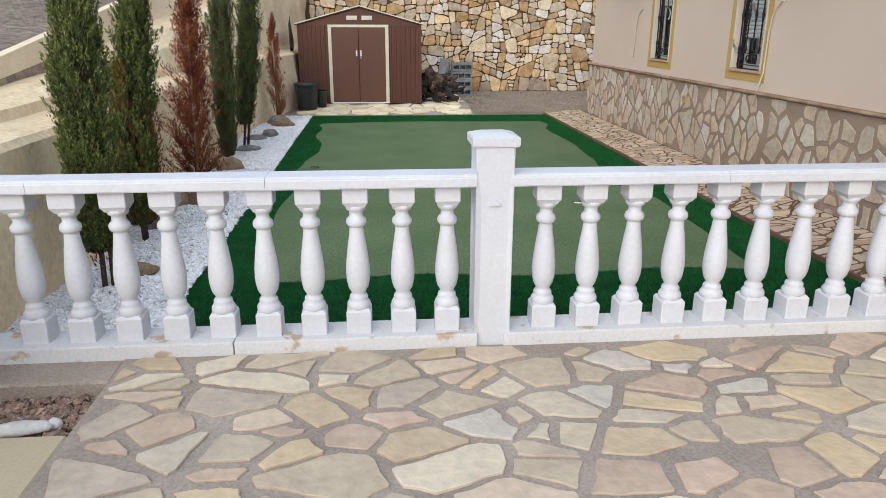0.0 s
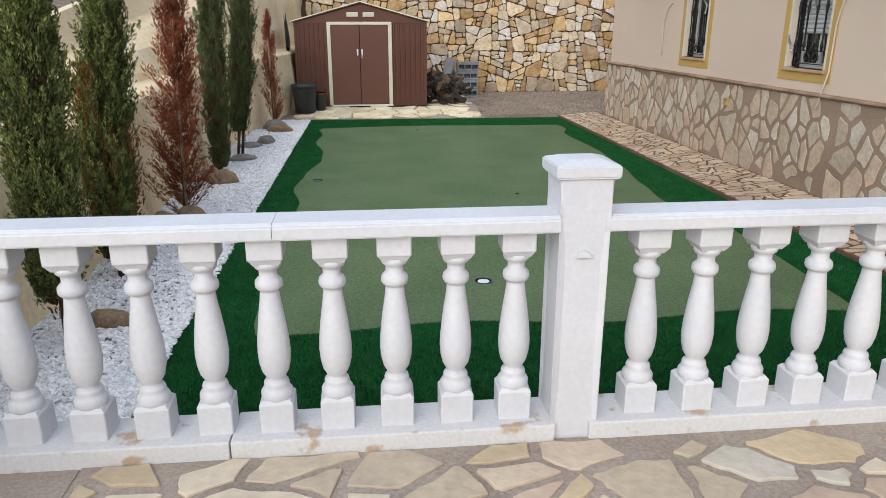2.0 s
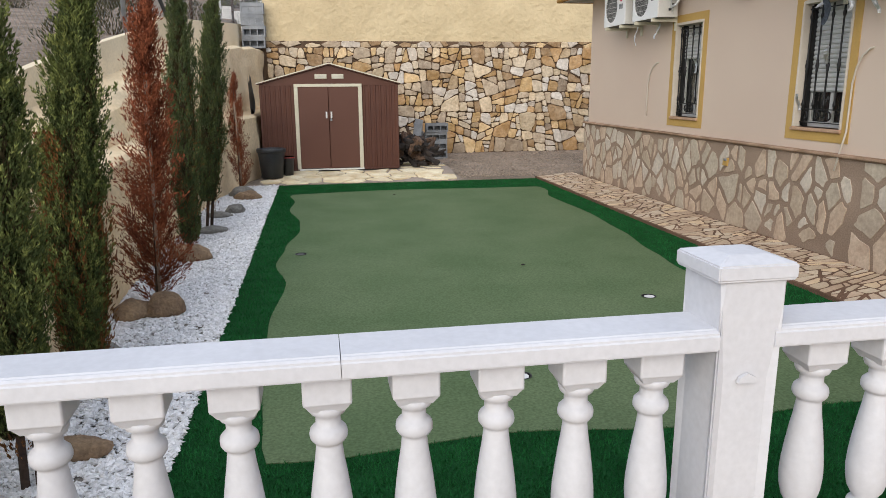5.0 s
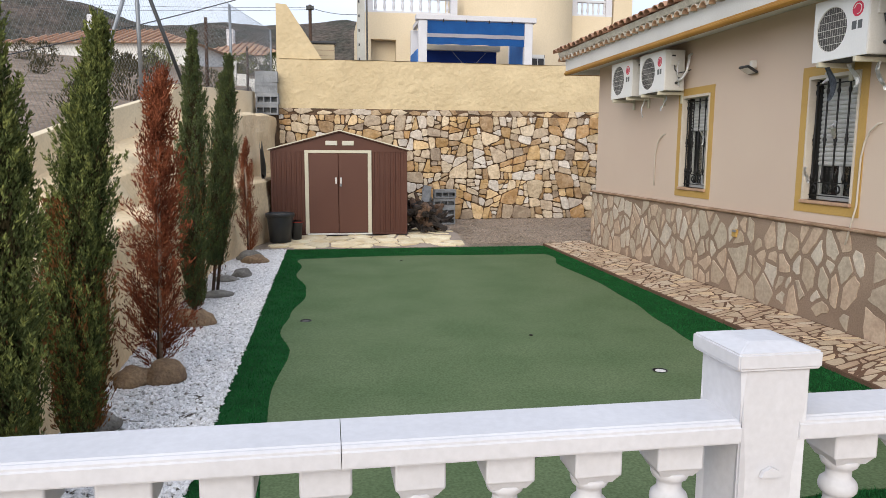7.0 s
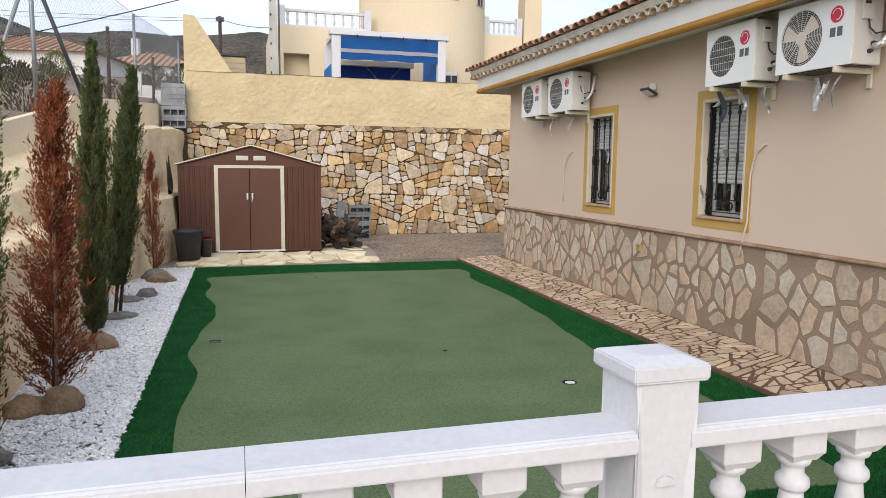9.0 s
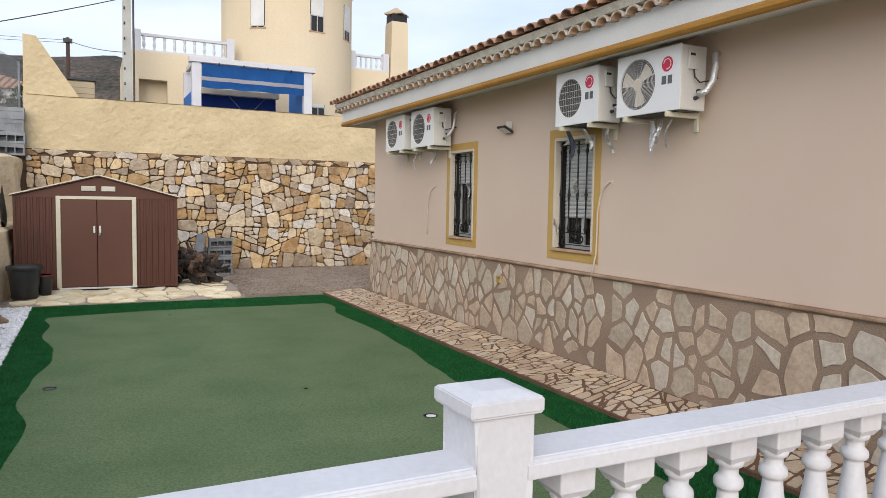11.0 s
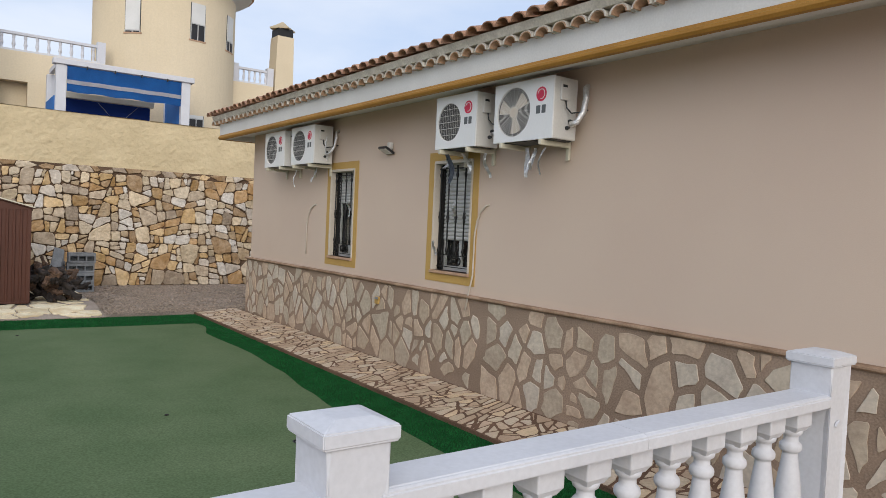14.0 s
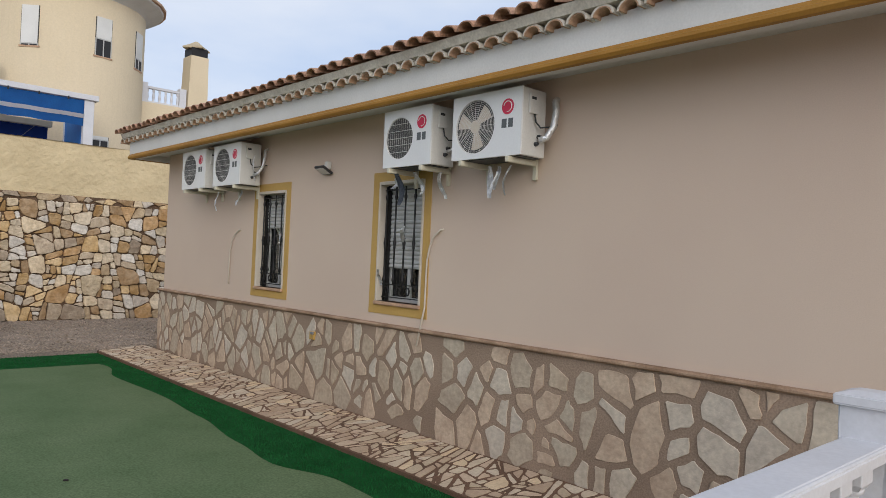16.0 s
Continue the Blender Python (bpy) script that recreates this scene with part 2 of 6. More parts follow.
M_STEEL = mat("galvanised_steel", (0.30, 0.32, 0.34), (0.24, 0.26, 0.28), 0.5, 6, 60, 0.12, 0.1, 0.002, metal=0.6)
M_POLE = mat("pale_cast_concrete", (0.46, 0.46, 0.42), (0.38, 0.38, 0.35), 0.9, 2, 40, 0.08, 0.2, 0.004)
M_LEAF_BLUE = mat("slim_cypress_foliage", (0.105, 0.128, 0.056), (0.054, 0.074, 0.034), 0.9, 7, 60, 0.4, 0, spec=0.12, island=0.3)
M_WOOD = mat("weathered_stake", (0.30, 0.22, 0.16), (0.22, 0.15, 0.11), 0.85, 8, 60, 0.2, 0.3, 0.004)
M_BARK = mat("cypress_bark", (0.075, 0.045, 0.03), (0.045, 0.028, 0.02), 0.95, 12, 60, 0.3, 0.7, 0.01)
M_LEAF = mat("cypress_foliage", (0.112, 0.137, 0.045), (0.056, 0.074, 0.027), 0.9, 7, 60, 0.4, 0, spec=0.12, island=0.3)
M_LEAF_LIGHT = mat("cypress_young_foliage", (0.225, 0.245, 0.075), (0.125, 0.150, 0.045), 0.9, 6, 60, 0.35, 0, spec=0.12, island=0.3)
M_DEAD = mat("dead_cypress_foliage", (0.26, 0.083, 0.040), (0.13, 0.038, 0.020), 0.9, 6, 70, 0.4, 0, spec=0.1, island=0.3)
M_BROWNED = mat("browned_cypress_spray", (0.23, 0.105, 0.038), (0.12, 0.055, 0.024), 0.9, 6, 70, 0.4, 0, spec=0.1, island=0.35)
M_INNER = mat("dry_shaded_inner_foliage", (0.085, 0.068, 0.032), (0.045, 0.04, 0.02), 0.95, 6, 70, 0.4, 0, spec=0.08, island=0.35)
M_ROCK = mat("brown_boulder", (0.32, 0.22, 0.13), (0.20, 0.13, 0.08), 0.9, 7, 40, 0.22, 0.8, 0.02)
M_ROCK_GREY = mat("grey_boulder", (0.25, 0.235, 0.21), (0.16, 0.15, 0.13), 0.9, 7, 40, 0.2, 0.7, 0.02)
M_ROCK_WHITE = mat("white_boulder", (0.62, 0.61, 0.58), (0.5, 0.49, 0.46), 0.8, 7, 40, 0.12, 0.5, 0.01)
M_BURNT = mat("dark_driftwood", (0.045, 0.035, 0.03), (0.022, 0.018, 0.016), 0.9, 9, 50, 0.4, 0.8, 0.02)
M_ROOT = mat("split_root_wood", (0.16, 0.095, 0.06), (0.07, 0.045, 0.032), 0.9, 12, 50, 0.4, 0.8, 0.02)
M_SCRUB = mat("dry_scrub", (0.10, 0.085, 0.045), (0.055, 0.055, 0.025), 0.9, 2, 30, 0.35, 0)


def glass_material(name, tint):
    m = bpy.data.materials.new(name)
    m.use_nodes = True
    b = m.node_tree.nodes["Principled BSDF"]
    b.inputs["Base Color"].default_value = (*tint, 1)
    b.inputs["Roughness"].default_value, b.inputs["Transmission Weight"].default_value = 0.03, 1.0
    return m


M_GLASS = glass_material("window_glass", (0.75, 0.8, 0.8))


# ---- builders ----
def part(name, bm, material, parent=None, label="", smooth=False, at=None):
    """Links a bmesh as one mesh object, under a thing where one is given."""
    me = bpy.data.meshes.new(name)
    bm.normal_update()
    bm.to_mesh(me)
    bm.free()
    me.materials.append(material)
    if smooth:
        me.shade_smooth()
    ob = new(name, me)
    if parent:
        ob.parent = parent
    if at:
        ob.location = at
    if label:
        ob["label"] = label
    return ob


def again(name, ob, parent, m):
    """Another object on the same mesh."""
    o = new(name, ob.data)
    o.parent = parent
    o.matrix_basis = m
    if "label" in ob:
        o["label"] = ob["label"]
    return o


def thing(name, at, label, category, group="", turn=0):
    return tagged(new_at(name, at, turn), label, category, group)


def new_at(name, at, turn=0):
    o = new(name)
    o.empty_display_size = 0.1
    o.matrix_basis = pose(*at, 0, 0, turn)
    return o


def structure(ob, label, category):
    return tagged(ob, label, category, kind="structure")


def box(bm, x0, x1, y0, y1, z0, z1, bevel=0.0, seg=1):
    made = bmesh.ops.create_cube(bm, size=1, matrix=Matrix.Translation(((x0 + x1) / 2, (y0 + y1) / 2, (z0 + z1) / 2)) @ Matrix.Diagonal((abs(x1 - x0), abs(y1 - y0), abs(z1 - z0), 1)))
    if bevel:
        edges = {e for v in made["verts"] for e in v.link_edges}
        bmesh.ops.bevel(bm, geom=list(edges), offset=bevel, segments=seg, profile=0.6, affect="EDGES")
    return bm


def boxed(*a, **k):
    return box(bmesh.new(), *a, **k)


def tube(bm, path, r, sides=8, taper=1.0, caps=True):
    """A round bar along a path of points, its radius going from r to r * taper."""
    path = [Vector(p) for p in path]
    rings, side = [], None
    for i, p in enumerate(path):
        d = (path[min(i + 1, len(path) - 1)] - path[max(i - 1, 0)]).normalized()
        if side is None:
            side = d.orthogonal().normalized()
        side = (side - d * side.dot(d)).normalized()
        up = d.cross(side)
        rr = r * (1 + (taper - 1) * i / max(1, len(path) - 1))
        rings.append([bm.verts.new(p + rr * (math.cos(2 * math.pi * k / sides) * side + math.sin(2 * math.pi * k / sides) * up)) for k in range(sides)])
    for a, b in zip(rings, rings[1:]):
        for k in range(sides):
            bm.faces.new((a[k], a[(k + 1) % sides], b[(k + 1) % sides], b[k]))
    if caps:
        bm.faces.new(rings[0][::-1])
        bm.faces.new(rings[-1])
    return bm


def lathe(bm, profile, sides=20, centre=(0, 0)):
    """A turned body from (radius, height) pairs, bottom to top."""
    rings = [[bm.verts.new((centre[0] + r * math.cos(2 * math.pi * k / sides), centre[1] + r * math.sin(2 * math.pi * k / sides), z)) for k in range(sides)] for r, z in profile]
    for a, b in zip(rings, rings[1:]):
        for k in range(sides):
            bm.faces.new((a[k], a[(k + 1) % sides], b[(k + 1) % sides], b[k]))
    bm.faces.new(rings[0][::-1])
    bm.faces.new(rings[-1])
    return bm


def prism(bm, outline, x0, x1, axis="x"):
    """Extrudes a closed outline of (a, b) pairs along an axis."""
    def put(a, b, c):
        return bm.verts.new({"x": (c, a, b), "y": (a, c, b), "z": (a, b, c)}[axis])
    one, two = [put(a, b, x0) for a, b in outline], [put(a, b, x1) for a, b in outline]
    n = len(outline)
    for i in range(n):
        bm.faces.new((one[i], one[(i + 1) % n], two[(i + 1) % n], two[i]))
    bm.faces.new(one[::-1])
    bm.faces.new(two)
    bmesh.ops.recalc_face_normals(bm, faces=bm.faces[:])
    return bm


def cut(poly, px, py, nx, ny):
    """Keeps the part of a polygon on the side of (px, py) that n points away from."""
    out = []
    for (ax, ay), (bx, by) in zip(poly, poly[1:] + poly[:1]):
        da, db = (ax - px) * nx + (ay - py) * ny, (bx - px) * nx + (by - py) * ny
        if da <= 0:
            out.append((ax, ay))
        if da * db < 0:
            f = da / (da - db)
            out.append((ax + f * (bx - ax), ay + f * (by - ay)))
    return out


def cells(u0, u1, v0, v1, size, gap, seed, aspect=1.0, jitter=0.42, inside=None, skip=0.12, round_off=(0.04, 0.11), spread=(0.62, 1.38), level=1.0):
    """Irregular stone outlines that fill a rectangle: cells round scattered points, parted by joints."""
    rng = random.Random(seed)
    su, sv = size * aspect, size
    nu, nv = max(1, round((u1 - u0) / su)), max(1, round((v1 - v0) / sv))
    su, sv = (u1 - u0) / nu, (v1 - v0) / nv
    pts, weight = {}, {}
    for i in range(-1, nu + 1):
        for j in range(-1, nv + 1):
            if rng.random() < skip:
                continue
            shift = 0.5 * (j % 2)
            weight[i, j] = rng.uniform(*spread)
            pts[i, j] = (u0 + (i + 0.25 + shift + rng.uniform(-jitter, jitter)) * su, v0 + (j + 0.5 + level * rng.uniform(-jitter, jitter)) * sv)
    made = []
    for (i, j), (x, y) in pts.items():
        if not (u0 < x < u1 and v0 < y < v1) or (inside and not inside(x, y)):
            continue
        poly = [(u0, v0), (u1, v0), (u1, v1), (u0, v1)]
        for di in range(-3, 4):
            for dj in range(-3, 4):
                if (di or dj) and (i + di, j + dj) in pts:
                    qx, qy = pts[i + di, j + dj]
                    ex, ey = (qx - x) / aspect, qy - y
                    nx, ny = ex / aspect, ey
                    s = math.hypot(nx, ny) or 1
                    nx, ny = nx / s, ny / s
                    g = gap * rng.uniform(0.6, 1.5) / 2
                    f = weight[i, j] / (weight[i, j] + weight[i + di, j + dj])
                    poly = cut(poly, x + f * (qx - x) - nx * g, y + f * (qy - y) - ny * g, nx, ny)
                    if len(poly) < 3:
                        break
            if len(poly) < 3:
                break
        if len(poly) < 3:
            continue
        area = abs(sum(a[0] * b[1] - b[0] * a[1] for a, b in zip(poly, poly[1:] + poly[:1]))) / 2
        if area < size * size * aspect * 0.1:
            continue
        # knock off the corners and make the edges uneven
        rough = []
        for k, (ax, ay) in enumerate(poly):
            bx, by = poly[(k + 1) % len(poly)]
            d = math.hypot(bx - ax, by - ay)
            if d < 0.05 * size:
                continue
            f = rng.uniform(*round_off)
            rough.append((ax + f * (bx - ax), ay + f * (by - ay)))
            if d > 0.35 * size:
                w = rng.uniform(-0.055, 0.03) * size
                rough.append(((ax + bx) / 2 - (by - ay) / d * -w, (ay + by) / 2 + (bx - ax) / d * -w))
                rough.append((bx - f * (bx - ax), by - f * (by - ay)))
        if len(rough) >= 4:
            made.append(rough)
    return made


def split_cells(u0, u1, v0, v1, area, gap, seed, tilt=0.22, long=1.5, tiny=0.14, corner=(0.05, 0.14), slim=3.0):
    """Blocky stone outlines: a rectangle split again and again by nearly square-on lines, down to mixed sizes."""
    rng = random.Random(seed)
    todo = [[(u0, v0), (u1, v0), (u1, v1), (u0, v1)]]
    made = []
    while todo:
        poly = todo.pop()
        a = abs(sum(p[0] * q[1] - q[0] * p[1] for p, q in zip(poly, poly[1:] + poly[:1]))) / 2
        us, vs = [p[0] for p in poly], [p[1] for p in poly]
        w, h = max(us) - min(us), max(vs) - min(vs)
        limit = area * (0.22 if rng.random() < tiny else rng.uniform(0.7, 2.1))
        if a > limit or (a > 0.5 * area and (w > slim * long * h or h > slim * w / long)):
            f = rng.uniform(0.32, 0.68)
            t = rng.uniform(-tilt, tilt) + rng.choice((0, 0, tilt, -tilt))
            if w > h * long * rng.uniform(0.8, 1.25):
                px, py, nx, ny = min(us) + f * w, (min(vs) + max(vs)) / 2, math.cos(t), math.sin(t)
            else:
                px, py, nx, ny = (min(us) + max(us)) / 2, min(vs) + f * h, math.sin(t), math.cos(t)
            for s in (1, -1):
                half = cut(poly, px, py, s * nx, s * ny)
                if len(half) >= 3:
                    todo.append(half)
            continue
        cx, cy = sum(us) / len(us), sum(vs) / len(vs)
        inner = poly
        for (ax, ay), (bx, by) in zip(poly, poly[1:] + poly[:1]):
            d = math.hypot(bx - ax, by - ay)
            if d < 1e-6:
                continue
            nx, ny = (by - ay) / d, -(bx - ax) / d
            if (cx - ax) * nx + (cy - ay) * ny > 0:
                nx, ny = -nx, -ny
            g = gap * rng.uniform(0.35, 0.9)
            inner = cut(inner, ax - nx * g, ay - ny * g, nx, ny)
            if len(inner) < 3:
                break
        if len(inner) < 3:
            continue
        rough = []
        size = math.sqrt(a)
        for k, (ax, ay) in enumerate(inner):
            bx, by = inner[(k + 1) % len(inner)]
            d = math.hypot(bx - ax, by - ay)
            if d < 0.1 * size:
                continue
            f1, f2 = rng.uniform(*corner), rng.uniform(*corner)
            rough.append((ax + f1 * (bx - ax), ay + f1 * (by - ay)))
            if d > 0.5 * size:
                for m in (0.36, 0.64):
                    j = rng.uniform(-0.05, 0.02) * size
                    rough.append((ax + m * (bx - ax) - (by - ay) / d * j, ay + m * (by - ay) + (bx - ax) / d * j))
            rough.append((bx - f2 * (bx - ax), by - f2 * (by - ay)))
        if len(rough) >= 4:
            made.append((a, rough))
    return made


def ragged(outline, step, amount, rng):
    """The same outline with its longer edges broken up, as split stone has them."""
    out = []
    for (ax, ay), (bx, by) in zip(outline, outline[1:] + outline[:1]):
        d = math.hypot(bx - ax, by - ay)
        k = min(5, max(1, round(d / step)))
        for i in range(k):
            j = rng.uniform(-amount, amount * 0.55) if i else rng.uniform(-0.5, 0.3) * amount
            f = (i + (rng.uniform(-0.25, 0.25) if i else 0)) / k
            out.append((ax + f * (bx - ax) - (by - ay) / (d or 1) * j, ay + f * (by - ay) + (bx - ax) / (d or 1) * j))
    return out


def stone(outline, put, high, low, bevel, tilt, rng):
    """One stone: a bevelled slab over its outline; put(u, v, h) gives the place."""
    cx, cy = sum(p[0] for p in outline) / len(outline), sum(p[1] for p in outline) / len(outline)
    ta, tb = rng.uniform(-tilt, tilt), rng.uniform(-tilt, tilt)
    verts, n = [], len(outline)
    for ring in range(3):
        for u, v in outline:
            r = math.hypot(u - cx, v - cy) or 1
            k = 1 - bevel / r if ring == 2 else 1
            h = low if ring == 0 else (high - bevel * 0.8 if ring == 1 else high) + ta * (u - cx) + tb * (v - cy)
            verts.append(put(cx + (u - cx) * k, cy + (v - cy) * k, h))
    faces = [tuple(r * n + i for r, i in ((q, a), (q, (a + 1) % n), (q + 1, (a + 1) % n), (q + 1, a))) for q in range(2) for a in range(n)] + [tuple(2 * n + a for a in range(n))]
    return verts, faces


def lay(name, outlines, put, material, parent, high, low, bevel=0.012, tilt=0.03, seed=1, rag=None):
    rng = random.Random(seed)
    for o in outlines:
        if rag:
            o = ragged(o, *rag, rng)
        verts, faces = stone(o, put, high * rng.uniform(0.7, 1.3), low, bevel, tilt, rng)
        me = bpy.data.meshes.new(name)
        me.from_pydata(verts, [], faces)
        me.materials.append(material)
        ob = new(name, me)
        ob.parent = parent


def soup(name, verts, faces, material, smooth=False):
    """One object out of very many small pieces."""
    me = bpy.data.meshes.new(name)
    me.from_pydata(verts, [], faces)
    me.materials.append(material)
    if smooth:
        me.shade_smooth()
    return new(name, me)


def sheet(bm, us, vs, f):
    """A grid of points f(u, v), joined to a surface."""
    grid = [[bm.verts.new(f(u, v)) for v in vs] for u in us]
    for a, b in zip(grid, grid[1:]):
        for k in range(len(vs) - 1):
            bm.faces.new((a[k], b[k], b[k + 1], a[k + 1]))
    return bm


def steps(a, b, n):
    return [a + (b - a) * i / n for i in range(n + 1)]


# ---- the large structure ----
TURF_Z, YARD_Z, WALL_X = -0.11, -0.055, 4.25

# ground: one sheet to the horizon, lower under the garden, rising to the hills
def ground_height(x, y):
    base = -0.35
    if x < -3.2:
        base = max(-0.35, min(0.75 + 0.125 * (y - 4) + 0.06 * (-3.2 - x), 9.0))
    if y > 20.2:
        base = max(base, 2.6 + (0.1 if x < 0 else 0.02) * (y - 20))
    return base


xs = [-900, -400, -200, -100, -50, -25, -14, -9, -6, -4.2, -3.3, -3.15, -2.4, 0, 4, 8, 14, 25, 50, 100, 200, 400, 900]
ys = [-900, -300, -100, -30, -8, -2, 2, 6, 10, 14, 18, 20.15, 20.3, 22, 26, 32, 40, 60, 100, 200, 400, 900]
ground = part("ground", sheet(bmesh.new(), xs, ys, lambda x, y: (x, y, ground_height(x, y) if abs(x) < 60 and y < 110 else (3 if y > 20 else 0))), M_EARTH)
structure(ground, "dry brown earth with scrub round the garden", "ground")

# hills on the skyline
def ridge_line(x):
    return 64 + 11 * math.exp(-((x + 135) / 45) ** 2) + 4 * math.sin(x * 0.021 + 1.3) + 2.2 * math.sin(x * 0.083) + 22 * math.exp(-((x + 330) / 120) ** 2)


def hill_point(x, v):
    n = noise.fractal(Vector((x * 0.03, v * 4, 1.5)), 1.0, 2.0, 5)
    return (x, 250 + 150 * v, (ridge_line(x) * math.sin(v * math.pi / 2) + 3.0 * n * (0.3 + v)) if v < 1.05 else -5)


h = part("backdrop_hills", sheet(bmesh.new(), steps(-700, 700, 260), (0, 0.1, 0.2, 0.3, 0.4, 0.5, 0.6, 0.7, 0.8, 0.9, 1.0, 1.3), hill_point), M_HILL, smooth=True)
structure(h, "dry brown scrub-covered hills on the skyline", "hills")

# patio of crazy paving
patio = part("pavement_patio", boxed(-1.28, 8, -6, 3.9, -0.3, -0.006), M_PATIO_MORTAR)
structure(patio, "patio bedded in grey-brown mortar", "patio")
lay("flagstone", cells(-1.25, 4.18, -0.6, 3.87, 0.185, 0.042, 11, 1.35, 0.56, skip=0.17, round_off=(0.01, 0.05), spread=(0.4, 1.6)), lambda u, v, h: (u, v, -0.006 + h), M_PATIO, patio, 0.011, -0.03, 0.004, 0.014, 3, rag=(0.06, 0.012))

# planter bed beside the patio
bed = part("planter_bed", boxed(-6, -1.28, 3.18, 3.66, -0.4, -0.10), M_RED_GRAVEL)
structure(bed, "sunken planter bed of reddish gravel", "planter")
kerb = part("kerb_beam", boxed(-6, -1.28, 3.66, 3.9, -0.4, -0.012, bevel=0.012), M_PATIO_MORTAR)
structure(kerb, "bare concrete beam under the white balustrade", "kerb")
slab = part("floor_slab", boxed(-6, -1.284, -6, 3.18, -0.3, -0.004, bevel=0.008), M_SLAB)
structure(slab, "smooth sandstone-coloured slab beside the patio", "floor")

# yard behind, of gravel
yard = part("ground_gravel", sheet(bmesh.new(), steps(-3.4, 14, 40), steps(14.952, 20.1, 22), lambda u, v: (u, v, YARD_Z - 0.18 * max(0.0, 15.26 - v) + 0.012 * noise.noise(Vector((u * 1.7, v * 1.7, 0))))), M_GRAVEL)
structure(yard, "grey-brown gravel yard behind the putting green", "gravel yard")

# turf: the dark fringe and, a little proud of it, the paler putting green
fringe = part("ground_fringe_turf", boxed(-1.285, 3.45, 3.95, 14.95, -0.3, TURF_Z), M_TURF_DARK)
structure(fringe, "deep green artificial grass round the putting green", "artificial turf")


LEFT_WAVE = ((5.3, -0.88), (6.3, -0.93), (7.3, -0.965), (8.35, -0.885), (9.1, -1.01), (9.8, -0.95), (10.8, -0.815), (11.3, -0.83), (12.3, -0.99), (13.0, -0.94), (13.7, -1.04), (14.5, -1.1))
RIGHT_WAVE = ((5.3, 2.86), (6.5, 2.93), (7.5, 2.97), (8.2, 2.77), (8.9, 2.84), (10.0, 2.97), (11.2, 3.04), (12.7, 2.99), (13.5, 3.17), (14.5, 3.3))


def wave(table, y):
    for (a, p), (b, q) in zip(table, table[1:]):
        if y <= b:
            f = (1 - math.cos(math.pi * max(0, (y - a) / (b - a)))) / 2
            return p + f * (q - p)
    return table[-1][1]


def left_edge(y):
    return wave(LEFT_WAVE, y)


def right_edge(y):
    return wave(RIGHT_WAVE, y)


green_pts = [(x, 5.30 + 0.05 * math.sin(x * 3.4 + 0.5)) for x in steps(-0.85, 2.84, 30)]
green_pts += [(right_edge(y), y) for y in steps(5.45, 13.6, 70)]
green_pts += [(x, 13.92 + 0.05 * math.sin(x * 2.1) - 0.12 * (abs(x - 1.1) / 2.1) ** 4) for x in steps(3.12, -0.99, 30)]
green_pts += [(left_edge(y), y) for y in steps(13.55, 5.42, 70)]
bm = bmesh.new()
prism(bm, green_pts, TURF_Z - 0.05, TURF_Z + 0.006, "z")
bmesh.ops.triangulate(bm, faces=bm.faces[:])
green = part("ground_putting_green", bm, M_TURF_LIGHT)
structure(green, "pale green short-pile artificial putting green with wavy edges", "putting green")


# walkway beside the house
walk_bed = part("pavement_walkway", prism(bmesh.new(), [(3.45, -0.3), (4.2, -0.3), (4.2, -0.02), (3.45, -0.075)], 3.9, 15.0, "y"), M_WALK_MORTAR)
structure(walk_bed, "narrow paved walkway bedded in brown mortar beside the house", "walkway")

# white gravel strip bed, coloured dark as the shadow between the chippings
strip = part("ground_white_gravel", sheet(bmesh.new(), steps(-2.3, -1.285, 12), steps(3.95, 14.95, 60), lambda u, v: (u, v, TURF_Z + 0.004 + 0.012 * noise.noise(Vector((u * 3, v * 3, 1))))), M_CHIP_GAP)
structure(strip, "bed of white marble chippings", "gravel bed")

# house
HOUSE_Y0, HOUSE_Y1, SOFFIT_Z = -6.0, 14.45, 3.12
W_OPEN = ((8.14, 8.80, 1.167, 2.355), (10.72, 11.38, 1.167, 2.355))


def wall_with_holes(bm, x0, x1, y0, y1, z0, z1, holes):
    yy = sorted({y0, y1, *[h[0] for h in holes], *[h[1] for h in holes]})
    zz = sorted({z0, z1, *[h[2] for h in holes], *[h[3] for h in holes]})
    def open_at(y, z):
        return any(h[0] < y < h[1] and h[2] < z < h[3] for h in holes)
    for ya, yb in zip(yy, yy[1:]):
        for za, zb in zip(zz, zz[1:]):
            if not open_at((ya + yb) / 2, (za + zb) / 2):
                for x in (x0, x1):
                    bm.faces.new([bm.verts.new(p) for p in ((x, ya, za), (x, yb, za), (x, yb, zb), (x, ya, zb))])
    for a, b, c, d in (*holes, (y0, y1, z0, z1)):
        ring = ((a, c), (b, c), (b, d), (a, d))
        for (ya, za), (yb, zb) in zip(ring, ring[1:] + ring[:1]):
            bm.faces.new([bm.verts.new(p) for p in ((x0, ya, za), (x1, ya, za), (x1, yb, zb), (x0, yb, zb))])
    bmesh.ops.remove_doubles(bm, verts=bm.verts[:], dist=1e-4)
    bmesh.ops.recalc_face_normals(bm, faces=bm.faces[:])
    return bm


